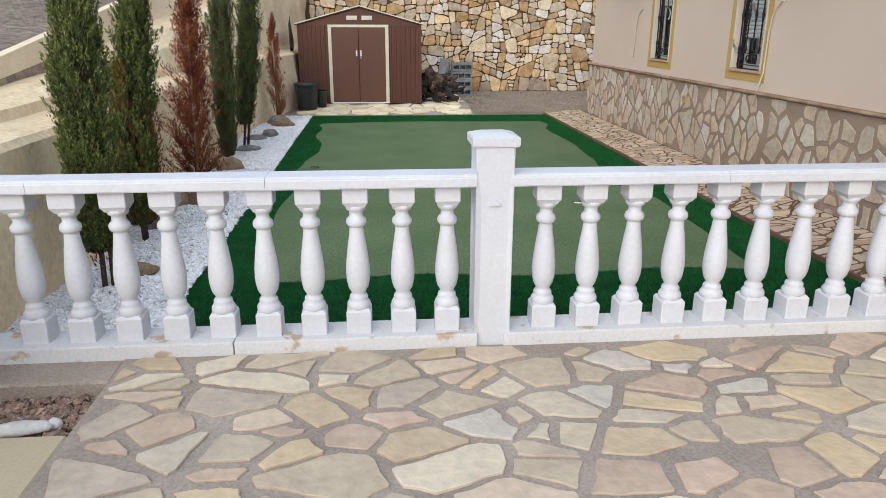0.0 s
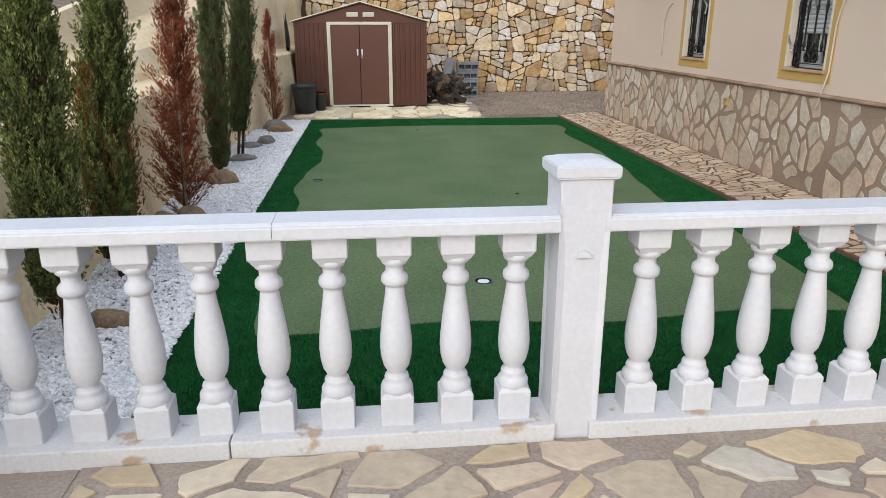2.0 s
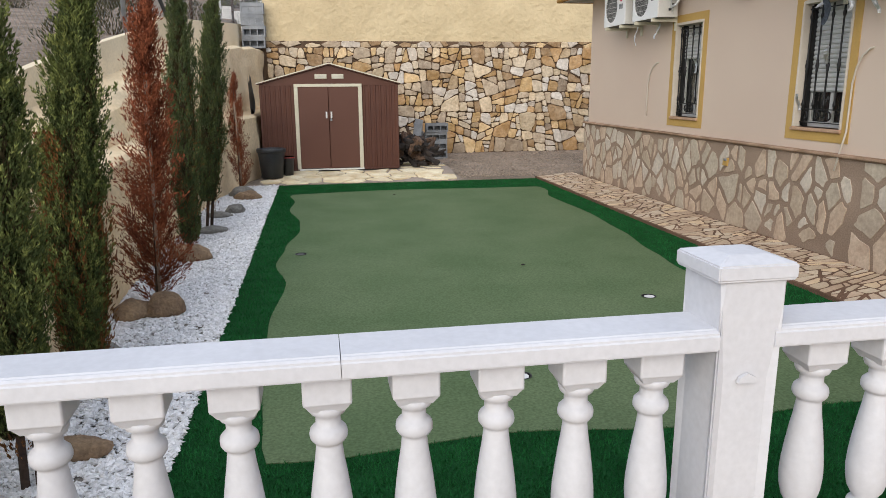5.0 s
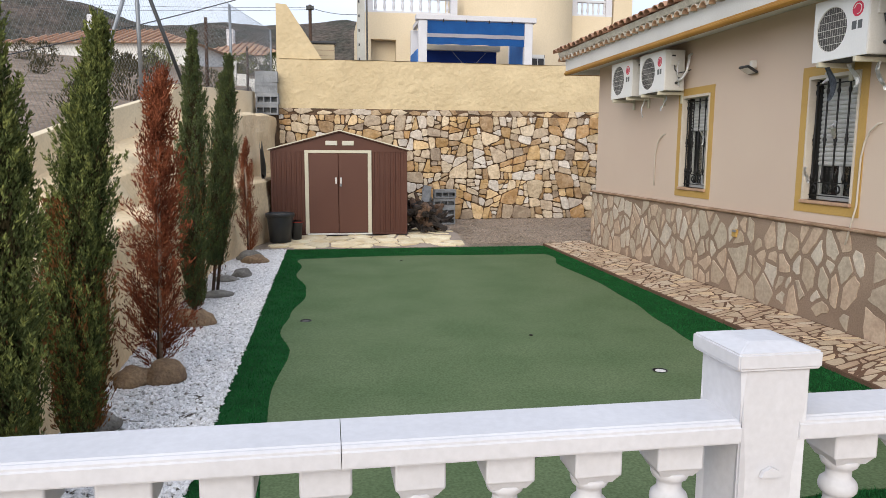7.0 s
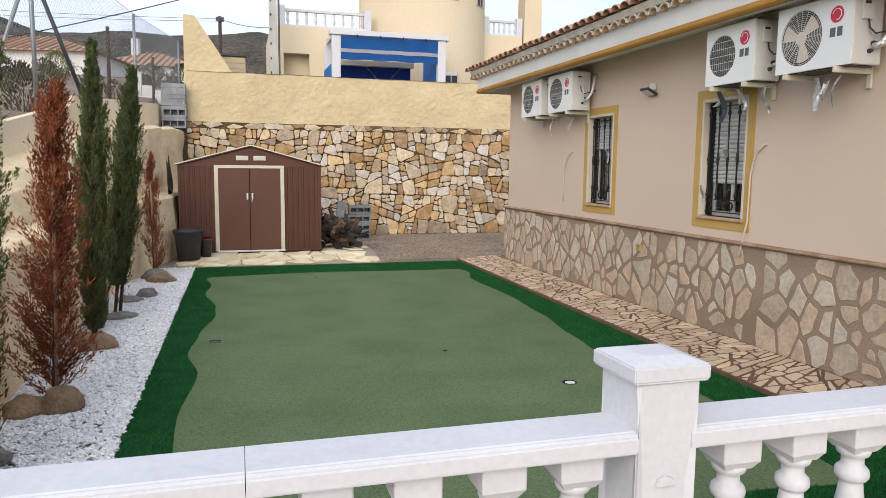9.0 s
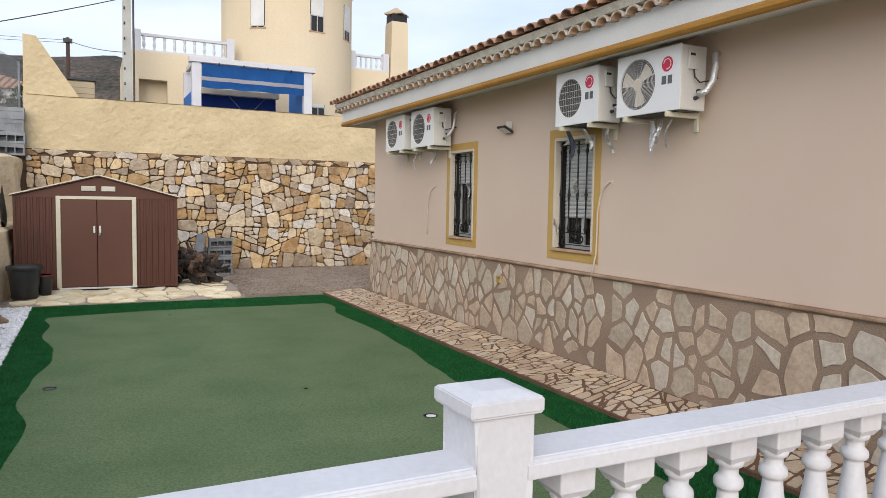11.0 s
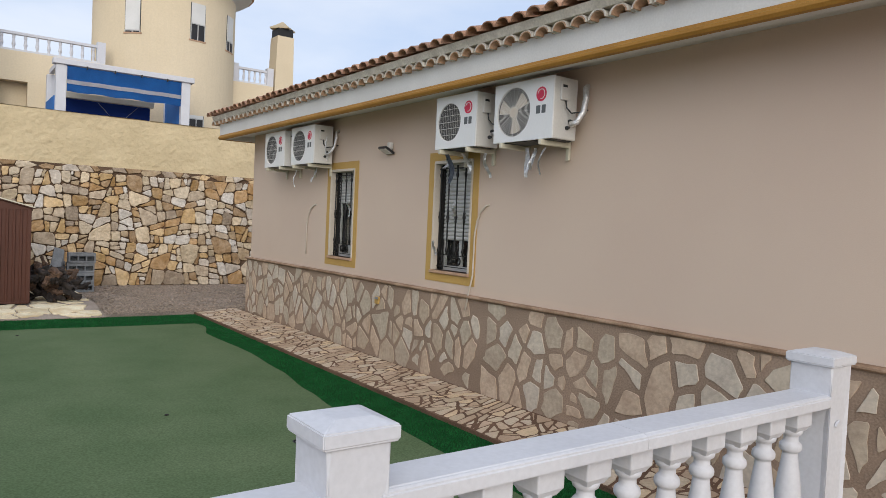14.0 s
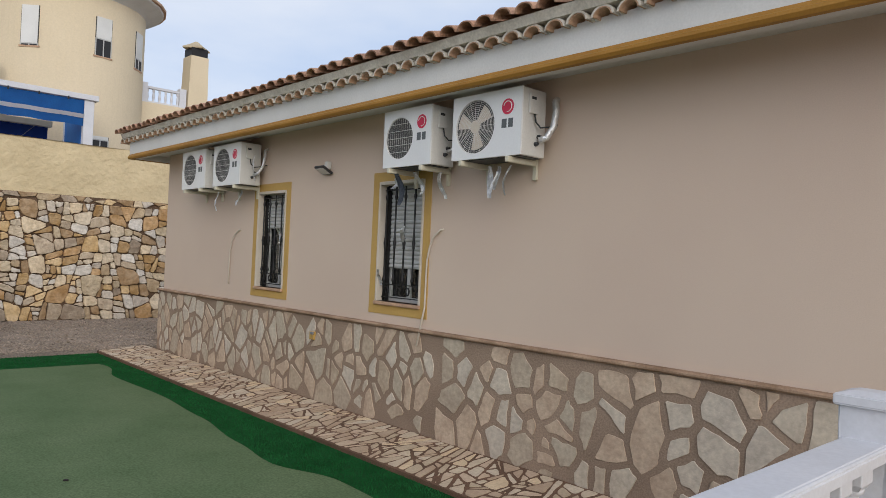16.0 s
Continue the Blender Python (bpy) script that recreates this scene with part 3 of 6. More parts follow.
wall_w = part("wall_house", wall_with_holes(bmesh.new(), WALL_X, WALL_X + 0.3, HOUSE_Y0, HOUSE_Y1, -0.3, SOFFIT_Z, W_OPEN), M_HOUSE)
structure(wall_w, "beige rendered bungalow wall with two window openings", "wall")
for nm, b in (("wall_house_end", (4.55, 12.0, 14.15, 14.45)), ("wall_house_back", (11.7, 12.0, -6.0, 14.15)), ("wall_house_front", (4.55, 11.7, -6.0, -5.7))):
    structure(part(nm, boxed(*b, -0.3, SOFFIT_Z), M_HOUSE), "beige rendered bungalow wall", "wall")
# unseen interior surfaces, coloured near-black for an unlit room
structure(part("ceiling_house", boxed(4.55, 11.7, -5.7, 14.15, 2.75, 2.85), M_DARK), "ceiling inside the bungalow", "ceiling")
structure(part("floor_house", boxed(4.55, 11.7, -5.7, 14.15, -0.3, 0.1), M_DARK), "floor inside the bungalow", "floor")
plinth = part("wall_plinth", boxed(4.20, WALL_X, HOUSE_Y0, HOUSE_Y1 + 0.05, -0.3, 0.92), M_PLINTH_MORTAR)
structure(plinth, "stone-clad plinth along the foot of the bungalow", "plinth")
end_plinth = part("wall_plinth_end", boxed(4.25, 12, HOUSE_Y1, HOUSE_Y1 + 0.05, -0.3, 0.92), M_PLINTH_MORTAR)
structure(end_plinth, "stone-clad plinth at the gable end", "plinth")
ledge = part("trim_ledge", boxed(4.165, WALL_X, HOUSE_Y0, HOUSE_Y1 + 0.085, 0.92, 0.952, bevel=0.01), M_LEDGE)
structure(ledge, "worn terracotta ledge on top of the stone plinth", "ledge")

# eave: soffit slab, edge beam, ochre moulding, white fascia, tile corbel, mortar band
EAVE_X, EAVE_Y, EDGE_Z = 3.79, 14.80, 3.005
soffit = part("ceiling_soffit", boxed(EAVE_X + 0.1, 12.4, HOUSE_Y0 - 0.4, EAVE_Y - 0.1, SOFFIT_Z - 0.02, SOFFIT_Z + 0.12), M_EAVE)
structure(soffit, "off-white soffit under the eave", "soffit")
for nm, b in (("trim_edge_beam", (EAVE_X, EAVE_X + 0.1, HOUSE_Y0 - 0.4, EAVE_Y)), ("trim_edge_beam_end", (EAVE_X + 0.1, 12.4, EAVE_Y - 0.1, EAVE_Y))):
    structure(part(nm, boxed(*b, EDGE_Z + 0.01, 3.320), M_EAVE), "off-white edge beam of the eave", "beam")
mould = [(0.0, 0.0), (0.045, 0.0), (0.062, 0.022), (0.062, 0.042), (0.045, 0.052), (0.04, 0.075), (0.0, 0.085)]
bm = prism(bmesh.new(), [(EAVE_X - a, EDGE_Z + b) for a, b in mould], HOUSE_Y0 - 0.4, EAVE_Y + 0.06, "y")
structure(part("trim_eave_moulding", bm, M_TRIM), "ochre-painted moulding below the fascia", "moulding")
bm = prism(bmesh.new(), [(EAVE_Y + a, EDGE_Z + b) for a, b in mould], EAVE_X, 12.4, "x")
structure(part("trim_eave_moulding_end", bm, M_TRIM), "ochre-painted moulding below the fascia", "moulding")
bm = prism(bmesh.new(), [(EAVE_X - 0.002, 3.070), (EAVE_X - 0.035, 3.070), (EAVE_X - 0.045, 3.285), (EAVE_X - 0.002, 3.285)], HOUSE_Y0 - 0.4, EAVE_Y + 0.05, "y")
structure(part("trim_fascia", bm, M_EAVE), "white-painted fascia of the eave", "fascia")
structure(part("trim_fascia_end", boxed(EAVE_X, 12.4, EAVE_Y + 0.003, EAVE_Y + 0.05, 3.070, 3.285), M_EAVE), "white-painted fascia of the gable eave", "fascia")
bm = prism(bmesh.new(), [(EAVE_X + 0.1, 3.325), (EAVE_X - 0.13, 3.332), (EAVE_X - 0.16, 3.400), (EAVE_X + 0.1, 3.430)], HOUSE_Y0 - 0.4, EAVE_Y + 0.14, "y")
structure(part("trim_mortar_band", bm, M_MORTAR_WHITE), "lime mortar band between two courses of tiles", "mortar band")
structure(part("trim_mortar_band_end", boxed(EAVE_X + 0.1, 12.4, EAVE_Y - 0.1, EAVE_Y + 0.15, 3.290, 3.405), M_MORTAR_WHITE), "lime mortar band at the gable", "mortar band")
# roof planes under the tiles
bm = bmesh.new()
rz = 3.405
v = [bm.verts.new(p) for p in ((EAVE_X - 0.16, -6.4, rz), (EAVE_X - 0.16, EAVE_Y + 0.14, rz), (8.1, 10.6, rz + 1.15), (8.1, -2.0, rz + 1.15), (12.5, EAVE_Y + 0.14, rz), (12.5, -6.4, rz))]
for f in ((0, 1, 2, 3), (1, 4, 2), (4, 5, 3, 2), (5, 0, 3)):
    bm.faces.new([v[i] for i in f])
roof = part("roof_house", bm, M_TERRA)
structure(roof, "low hipped roof of terracotta barrel tiles", "roof")


def barrel(bm, r, length, thick, up=True, sides=8):
    """A half-round clay tile along x, open below."""
    s = 1 if up else -1
    outer = [(r * math.cos(math.pi * k / sides), s * r * math.sin(math.pi * k / sides)) for k in range(sides + 1)]
    inner = [((r - thick) * math.cos(math.pi * k / sides), s * (r - thick) * math.sin(math.pi * k / sides)) for k in range(sides, -1, -1)]
    return prism(bm, outer + inner, 0, length, "x")


def flat(bm, k):
    for v in bm.verts:
        v.co.z *= k
    return bm


tile = part("roof_tile", flat(barrel(bmesh.new(), 0.09, 0.42, 0.014), 0.72), M_TILE, roof)
slope = math.degrees(math.atan(1.15 / 4.5))
tile.matrix_basis = pose(EAVE_X - 0.22, 14.95, rz, 0, -slope, 0)
corbel = part("corbel_tile", flat(barrel(bmesh.new(), 0.09, 0.2, 0.016), 0.8), M_MORTAR_WHITE, roof, "lime-washed end of a corbel tile")
corbel.matrix_basis = pose(EAVE_X - 0.13, 14.95, 3.265, 0, 0, 0)
lining = part("tile_mouth", flat(barrel(bmesh.new(), 0.0735, 0.14, 0.010), 0.8), M_TERRA, roof, "bare terracotta mouth of a corbel tile")
lining.matrix_basis = pose(EAVE_X - 0.126, 14.95, 3.265, 0, 0, 0)
rng = random.Random(5)
for i in range(1, 96):
    y = 14.95 - i * 0.2
    again("roof_tile", tile, roof, pose(EAVE_X - 0.22 + rng.uniform(-0.012, 0.012), y + rng.uniform(-0.01, 0.01), rz + rng.uniform(-0.006, 0.006), 0, -slope, rng.uniform(-2, 2)))
    again("corbel_tile", corbel, roof, pose(EAVE_X - 0.13 + rng.uniform(-0.01, 0.01), y, 3.265, 0, 0, rng.uniform(-2, 2)))
    again("tile_mouth", lining, roof, pose(EAVE_X - 0.126, y, 3.265, 0, 0, 0))
# further courses up the slope, and the gable edge
bm = bmesh.new()
for i in range(0, 96):
    for c in range(1, 4):
        y, b2 = 14.95 - i * 0.2 + rng.uniform(-0.01, 0.01), bmesh.new()
        if 15.0 - y < c * 0.34:
            b2.free()
            continue
        flat(barrel(b2, 0.09, 0.42, 0.014, sides=6), 0.72)
        b2.transform(pose(EAVE_X - 0.22 + c * 0.34, y, rz + c * 0.34 * math.tan(radians(slope)) + 0.012, 0, -slope, rng.uniform(-2, 2)))
        me = bpy.data.meshes.new("tmp")
        b2.to_mesh(me)
        b2.free()
        bm.from_mesh(me)
        bpy.data.meshes.remove(me)
upper = part("upper_tiles", bm, M_TILE, roof)
upper["kind"] = "stuff"

# back boundary: rubble below, yellow render above
BACK_Y = 19.8
rubble = part("wall_rubble", boxed(-2.2, 16, BACK_Y, BACK_Y + 0.4, -0.3, 2.645), M_RUBBLE_JOINT)
structure(rubble, "retaining wall of ochre and white rubble stone", "stone wall")


def rough_wall(bm, x0, x1, z0, z1, y, amount):
    def f(u, v):
        return (u, y + amount * noise.fractal(Vector((u * 1.6, v * 1.6, y)), 1.0, 2.0, 4), v)
    return sheet(bm, steps(x0, x1, 150), steps(z0, z1, 14), f)


bm = rough_wall(bmesh.new(), -1.68, 16, 2.635, 3.79, BACK_Y + 0.02, 0.028)
box(bm, -1.62, 16, BACK_Y + 0.06, BACK_Y + 0.36, 2.65, 3.785)
sheet(bm, steps(-1.62, 16, 100), (BACK_Y + 0.0, BACK_Y + 0.2, BACK_Y + 0.37), lambda u, v: (u, v, 3.795 + 0.012 * noise.noise(Vector((u * 2, v, 0)))))
structure(part("wall_yellow", bm, M_YELLOW), "rough yellow rendered parapet above the rubble wall", "wall")
bm = prism(bmesh.new(), [(-1.68, 3.6), (-0.62, 3.8), (-1.42, 5.04), (-1.67, 5.06)], BACK_Y + 0.06, BACK_Y + 0.3, "y")
structure(part("wall_pier", bm, M_YELLOW), "sloping yellow rendered pier at the wall's end", "wall")

# left boundary: low wall, sloping rendered bank, stepped wall of cream blocks
def lerp_table(table, y):
    for (a, va), (b, vb) in zip(table, table[1:]):
        if y <= b:
            f = max(0, (y - a) / (b - a))
            return [p + f * (q - p) for p, q in zip(va, vb)]
    return table[-1][1]


# at each y: low wall face x and top z, ledge back x, bank top x and z, upper wall face x and its foot z
BANK = [
    (3.0, (-2.16, 0.92, -2.75, -3.2, 1.02, -3.35, 0.98)),
    (6.0, (-2.17, 0.95, -2.62, -3.05, 1.0, -3.32, 0.98)),
    (8.5, (-2.2, 1.0, -2.55, -2.9, 1.22, -3.3, 1.18)),
    (11.0, (-2.2, 1.04, -2.5, -2.8, 1.58, -3.28, 1.55)),
    (13.0, (-2.15, 1.06, -2.42, -2.65, 1.9, -3.08, 1.88)),
    (14.6, (-1.95, 1.08, -2.25, -2.45, 2.18, -2.84, 2.15)),
    (15.8, (-1.64, 1.10, -2.1, -2.25, 2.32, -2.70, 2.28)),
    (17.5, (-1.62, 1.10, -1.95, -2.0, 2.4, -2.46, 2.36)),
    (19.85, (-1.62, 1.10, -1.7, -1.72, 2.45, -2.20, 2.42)),
]


def bank_point(y, s):
    xl, zl, xb, xt, zt, xu, zu = lerp_table(BANK, y)
    line = ((xl, -0.3), (xl - 0.015, zl * 0.5), (xl - 0.02, zl - 0.04), (xl - 0.07, zl), (xb, zl + 0.02), (xb - 0.03, zl + 0.1), ((xb + xt) / 2 - 0.02, (zl + zt) / 2 + 0.1), (xt, zt - 0.05), (xt - 0.08, zt), (xu - 0.05, zu + 0.03))
    k = min(int(s), len(line) - 2)
    f = s - k
    x, z = line[k][0] + f * (line[k + 1][0] - line[k][0]), line[k][1] + f * (line[k + 1][1] - line[k][1])
    r = noise.fractal(Vector((y * 1.1, z * 1.4 + x, 2.0)), 1.0, 2.0, 5)
    return (x + 0.06 * r, y, z + 0.03 * r)


bank = part("wall_bank", sheet(bmesh.new(), steps(3.0, 19.85, 150), steps(0, 9, 54), bank_point), M_BANK)
structure(bank, "sand-coloured rough rendered retaining bank", "retaining wall")
structure(part("wall_bank_core", boxed(-3.4, -2.35, -6, 3.0, -0.3, 0.92), M_BANK), "sand-coloured rendered retaining wall", "retaining wall")


def upper_top(y):
    return 1.3 + 0.17 * (y - 7) if y < 14.1 else 2.66 + 0.062 * (y - 14.1)


# upper wall as courses of blocks on a solid core
bm = bmesh.new()
sheet(bm, steps(3, 19.9, 90), (0, 1, 2, 3), lambda y, v: (lerp_table(BANK, y)[5] - (0.1 if v == 3 else 0.0), y, {0: 0.5, 1: 1.0, 2: upper_top(y), 3: upper_top(y)}[v]))
sheet(bm, steps(3, 19.9, 90), (0, 1), lambda y, v: (lerp_table(BANK, y)[5] - 0.1 - 0.1 * v, y, upper_top(y) - 0.003 - 1.0 * v))
structure(part("wall_upper", bm, M_CREAM_BLOCK), "cream block wall stepping up along the lane", "block wall")


# ---- things: the balustrade ----
balustrade = thing("balustrade", (0.617, 4.01, 0.0), "white-painted concrete balustrade between patio and putting green", "balustrade")


POSTS = (-2.715, 0.008, 2.715)
for a, b in ((-4.6, -2.8), (-2.63, -2.2515), (-2.25, -1.1315), (-1.13, -0.085), (0.085, 1.2335), (1.235, 2.63)):
    section = [(-0.108, 0.862), (-0.108, 0.912), (-0.09, 0.924), (0.077, 0.924), (0.095, 0.913), (0.095, 0.862)]
    bm = prism(bmesh.new(), section, a, b - 0.0005, "x")
    bmesh.ops.bevel(bm, geom=[e for e in bm.edges if abs(e.verts[0].co.x - e.verts[1].co.x) > 0.1], offset=0.006, segments=2, affect="EDGES")
    part("rail", bm, M_WHITE, balustrade)
for a, b in ((-4.6, -1.35), (-1.345, -0.07), (0.07, 2.62)):
    bm = boxed(a, b, -0.125, 0.105, -0.3, 0.068, bevel=0.008, seg=2)
    part("base", bm, M_WORN, balustrade, "chipped white-painted base")


def post_mesh():
    bm = boxed(-0.1, 0.1, -0.108, 0.105, -0.3, 1.065)
    sides = [f for f in bm.faces if abs(f.normal.z) < 0.5]
    bmesh.ops.inset_individual(bm, faces=sides, thickness=0.045, depth=0.0)
    for f in sides:
        for v in f.verts:
            v.co.z = 0.22 if v.co.z < 0.5 else 0.765
            v.co -= f.normal * 0.012
    bmesh.ops.bevel(bm, geom=[e for e in bm.edges if abs(e.verts[0].co.z - e.verts[1].co.z) > 0.9], offset=0.008, segments=2, affect="EDGES")
    return bm


def cap_mesh():
    """A square slab with a low hipped top."""
    bm = bmesh.new()
    rings = [[bm.verts.new((sx * r, sy * r, z)) for sx, sy in ((-1, -1), (1, -1), (1, 1), (-1, 1))] for r, z in ((0.112, 0.0), (0.12, 0.008), (0.12, 0.05), (0.06, 0.068))]
    for p, q in zip(rings, rings[1:]):
        for k in range(4):
            bm.faces.new((p[k], p[(k + 1) % 4], q[(k + 1) % 4], q[k]))
    bm.faces.new(rings[0][::-1])
    bm.faces.new(rings[-1])
    bmesh.ops.bevel(bm, geom=bm.edges[:], offset=0.004, segments=2, affect="EDGES")
    bm.transform(Matrix.Translation((0, 0, 1.06)))
    return bm


def crest_mesh():
    arc = [(-0.03, 0.764), (-0.024, 0.78), (0, 0.792), (0.024, 0.78), (0.03, 0.764)]
    return prism(bmesh.new(), arc, -0.1115, -0.100, "y")


first_post = None
for px in POSTS:
    if first_post is None:
        first_post = part("post", post_mesh(), M_WHITE, balustrade, at=(px, 0, 0))
        first_cap = part("cap", cap_mesh(), M_WHITE, first_post)
        first_crest = part("panel_crest", crest_mesh(), M_WHITE, first_post)
    else:
        p = again("post", first_post, balustrade, pose(px, 0, 0))
        again("cap", first_cap, p, Matrix())
        again("panel_crest", first_crest, p, Matrix())


def frustum(bm, r0, z0, r1, z1):
    """A square block whose sides slope from half-width r0 to r1."""
    low, up = [[bm.verts.new((a * r, b * r, z)) for a, b in ((-1, -1), (1, -1), (1, 1), (-1, 1))] for r, z in ((r0, z0), (r1, z1))]
    for k in range(4):
        bm.faces.new((low[k], low[(k + 1) % 4], up[(k + 1) % 4], up[k]))
    bm.faces.new(low[::-1])
    bm.faces.new(up)


def baluster_mesh():
    bm = boxed(-0.066, 0.066, -0.066, 0.066, 0.06, 0.19, bevel=0.007, seg=2)
    frustum(bm, 0.064, 0.186, 0.054, 0.2)
    box(bm, -0.065, 0.065, -0.065, 0.065, 0.775, 0.87, bevel=0.007, seg=2)
    frustum(bm, 0.046, 0.752, 0.063, 0.78)
    profile = [(0.056, 0.19), (0.0625, 0.203), (0.0625, 0.222), (0.054, 0.236), (0.047, 0.243), (0.050, 0.254), (0.046, 0.266), (0.035, 0.275),
               (0.039, 0.286), (0.052, 0.309), (0.060, 0.344), (0.0635, 0.388), (0.0615, 0.433), (0.0555, 0.49), (0.048, 0.547), (0.0405, 0.595), (0.036, 0.636), (0.035, 0.645),
               (0.044, 0.649), (0.0515, 0.660), (0.0525, 0.672), (0.050, 0.684), (0.041, 0.694), (0.0345, 0.700), (0.034, 0.720), (0.037, 0.727), (0.048, 0.735), (0.052, 0.745), (0.053, 0.758)]
    lathe(bm, profile, 20)
    return bm


bal = part("baluster", baluster_mesh(), M_WHITE, balustrade)
for f in bal.data.polygons:
    f.use_smooth = f.area < 0.0012 and abs(f.normal.z) < 0.97
rng = random.Random(2)
spots = [0.392 - 0.2362 * i - 0.617 for i in range(10)] + [0.916 + 0.241 * i - 0.617 for i in range(10)] + [-2.98 - 0.24 * i for i in range(6)]
for i, bx in enumerate(spots):
    m = pose(bx, rng.uniform(-0.004, 0.004), 0, 0, 0, 90 * rng.randrange(4) + rng.uniform(-2, 2))
    if i == 0:
        bal.matrix_basis = m
    else:
        again("baluster", bal, balustrade, m)


# ---- things: the bungalow's windows ----
def window(index, y0, y1, z0, z1, label):
    yc = (y0 + y1) / 2
    w = new_at("window_%d" % index, (WALL_X, yc, z0))
    structure(w, label, "window")
    hw, h = (y1 - y0) / 2, z1 - z0
    o = 0.125
    bm = bmesh.new()
    for a, b, c, d in ((-hw - o, -hw - 0.03, -o, h + o), (hw + 0.03, hw + o, -o, h + o), (-hw - 0.03, hw + 0.03, -o, -0.035), (-hw - 0.03, hw + 0.03, h + 0.03, h + o)):
        box(bm, -0.006, 0.0, a, b, c, d)
    part("surround", bm, M_OCHRE, w, "ochre-painted surround")
    bm = bmesh.new()
    for a, b, c, d in ((-hw - 0.022, -hw + 0.004, 0.0, h + 0.022), (hw - 0.004, hw + 0.022, 0.0, h + 0.022), (-hw + 0.004, hw - 0.004, h - 0.004, h + 0.03)):
        box(bm, -0.013, 0.12, a, b, c, d, bevel=0.003)
    part("reveal", bm, M_REVEAL, w, "pale plaster reveal")
    part("window_sill", boxed(-0.03, 0.13, -hw - 0.03, hw + 0.03, -0.035, 0.0, bevel=0.006), M_TERRA, w, "terracotta sill")
    frame_part = part("window_frame", boxed(0.135, 0.18, -hw, hw, 0.0, 0.05), M_SHUTTER, w, "white aluminium frame")
    for a, b in ((-hw, -hw + 0.045), (-0.02, 0.02), (hw - 0.045, hw)):
        part("stile", boxed(0.137, 0.175, a, b, 0.05, h), M_SHUTTER, frame_part)
    drop = 0.34 if index == 1 else 0.75
    slats = part("roller_shutter", boxed(0.127, 0.131, -hw, hw, drop, h), M_SHUTTER, w, "half-lowered white roller shutter")
    n = int((h - drop) / 0.045)
    first = None
    for i in range(n):
        z = drop + 0.045 * i
        if first is None:
            bm = prism(bmesh.new(), [(0.127, 0.0), (0.118, 0.008), (0.114, 0.022), (0.118, 0.036), (0.127, 0.043)], -hw + 0.01, hw - 0.01, "y")
            bm.transform(Matrix.Translation((0, 0, z)))
            first = part("slat", bm, M_SHUTTER, slats)
        else:
            again("slat", first, slats, pose(0, 0, 0.045 * i))
    g = part("pane", boxed(0.150, 0.156, -hw + 0.045, hw - 0.045, 0.05, h), M_GLASS, w, "window glass in front of the near-black panel")
    g.visible_shadow = False
    part("side_strip", boxed(0.085, 0.125, hw - 0.035, hw - 0.006, 0.0, h), M_BLACK, w, "black strip along the shutter's far side")
    # near-black panel close behind the glass, painted as the room's darkness
    part("room_shade_panel", boxed(0.20, 0.22, -hw, hw, 0.0, h), M_DARK, w, "near-black panel painted as the unlit room")
    grille = part("grille", boxed(0.05, 0.063, -hw + 0.006, hw - 0.006, h - 0.06, h - 0.048), M_BLACK, w, "wrought-iron window grille")
    for z in (0.04, 0.17):
        part("rail", boxed(0.05, 0.063, -hw + 0.006, hw - 0.006, z, z + 0.01), M_BLACK, grille)
    for i in range(5):
        y = -hw + 0.03 + i * (2 * hw - 0.06) / 4
        prof = [(r * 1.12, z) for r, z in [(0.009, 0.17 if 0 < i < 4 else 0.01), (0.009, 0.20), (0.015, 0.21), (0.016, 0.225), (0.011, 0.25), (0.008, 0.27), (0.008, h * 0.5 - 0.06), (0.014, h * 0.5 - 0.05), (0.010, h * 0.5 - 0.03), (0.018, h * 0.5), (0.010, h * 0.5 + 0.03), (0.014, h * 0.5 + 0.05), (0.008, h * 0.5 + 0.06), (0.008, h - 0.16), (0.014, h - 0.14), (0.016, h - 0.12), (0.009, h - 0.10), (0.009, h - 0.02)]]
        part("bar", lathe(bmesh.new(), prof, 8, (0.057, y)), M_BLACK, grille, smooth=True)
    for i in range(4):
        bm = bmesh.new()
        s = 1 if i % 2 else -1
        y = -hw + 0.08 + i * (2 * hw - 0.16) / 3
        tube(bm, [(0.057, y + s * (0.05 - 0.0042 * k) * math.cos(0.62 * k), 0.105 + (0.058 - 0.0042 * k) * math.sin(0.62 * k)) for k in range(11)], 0.009, 6)
        part("scroll", bm, M_BLACK, grille, smooth=True)
    return w


window(1, *W_OPEN[0], "window with ochre surround, white shutter and black grille")
window(2, *W_OPEN[1], "narrow window with ochre surround and black iron grille")


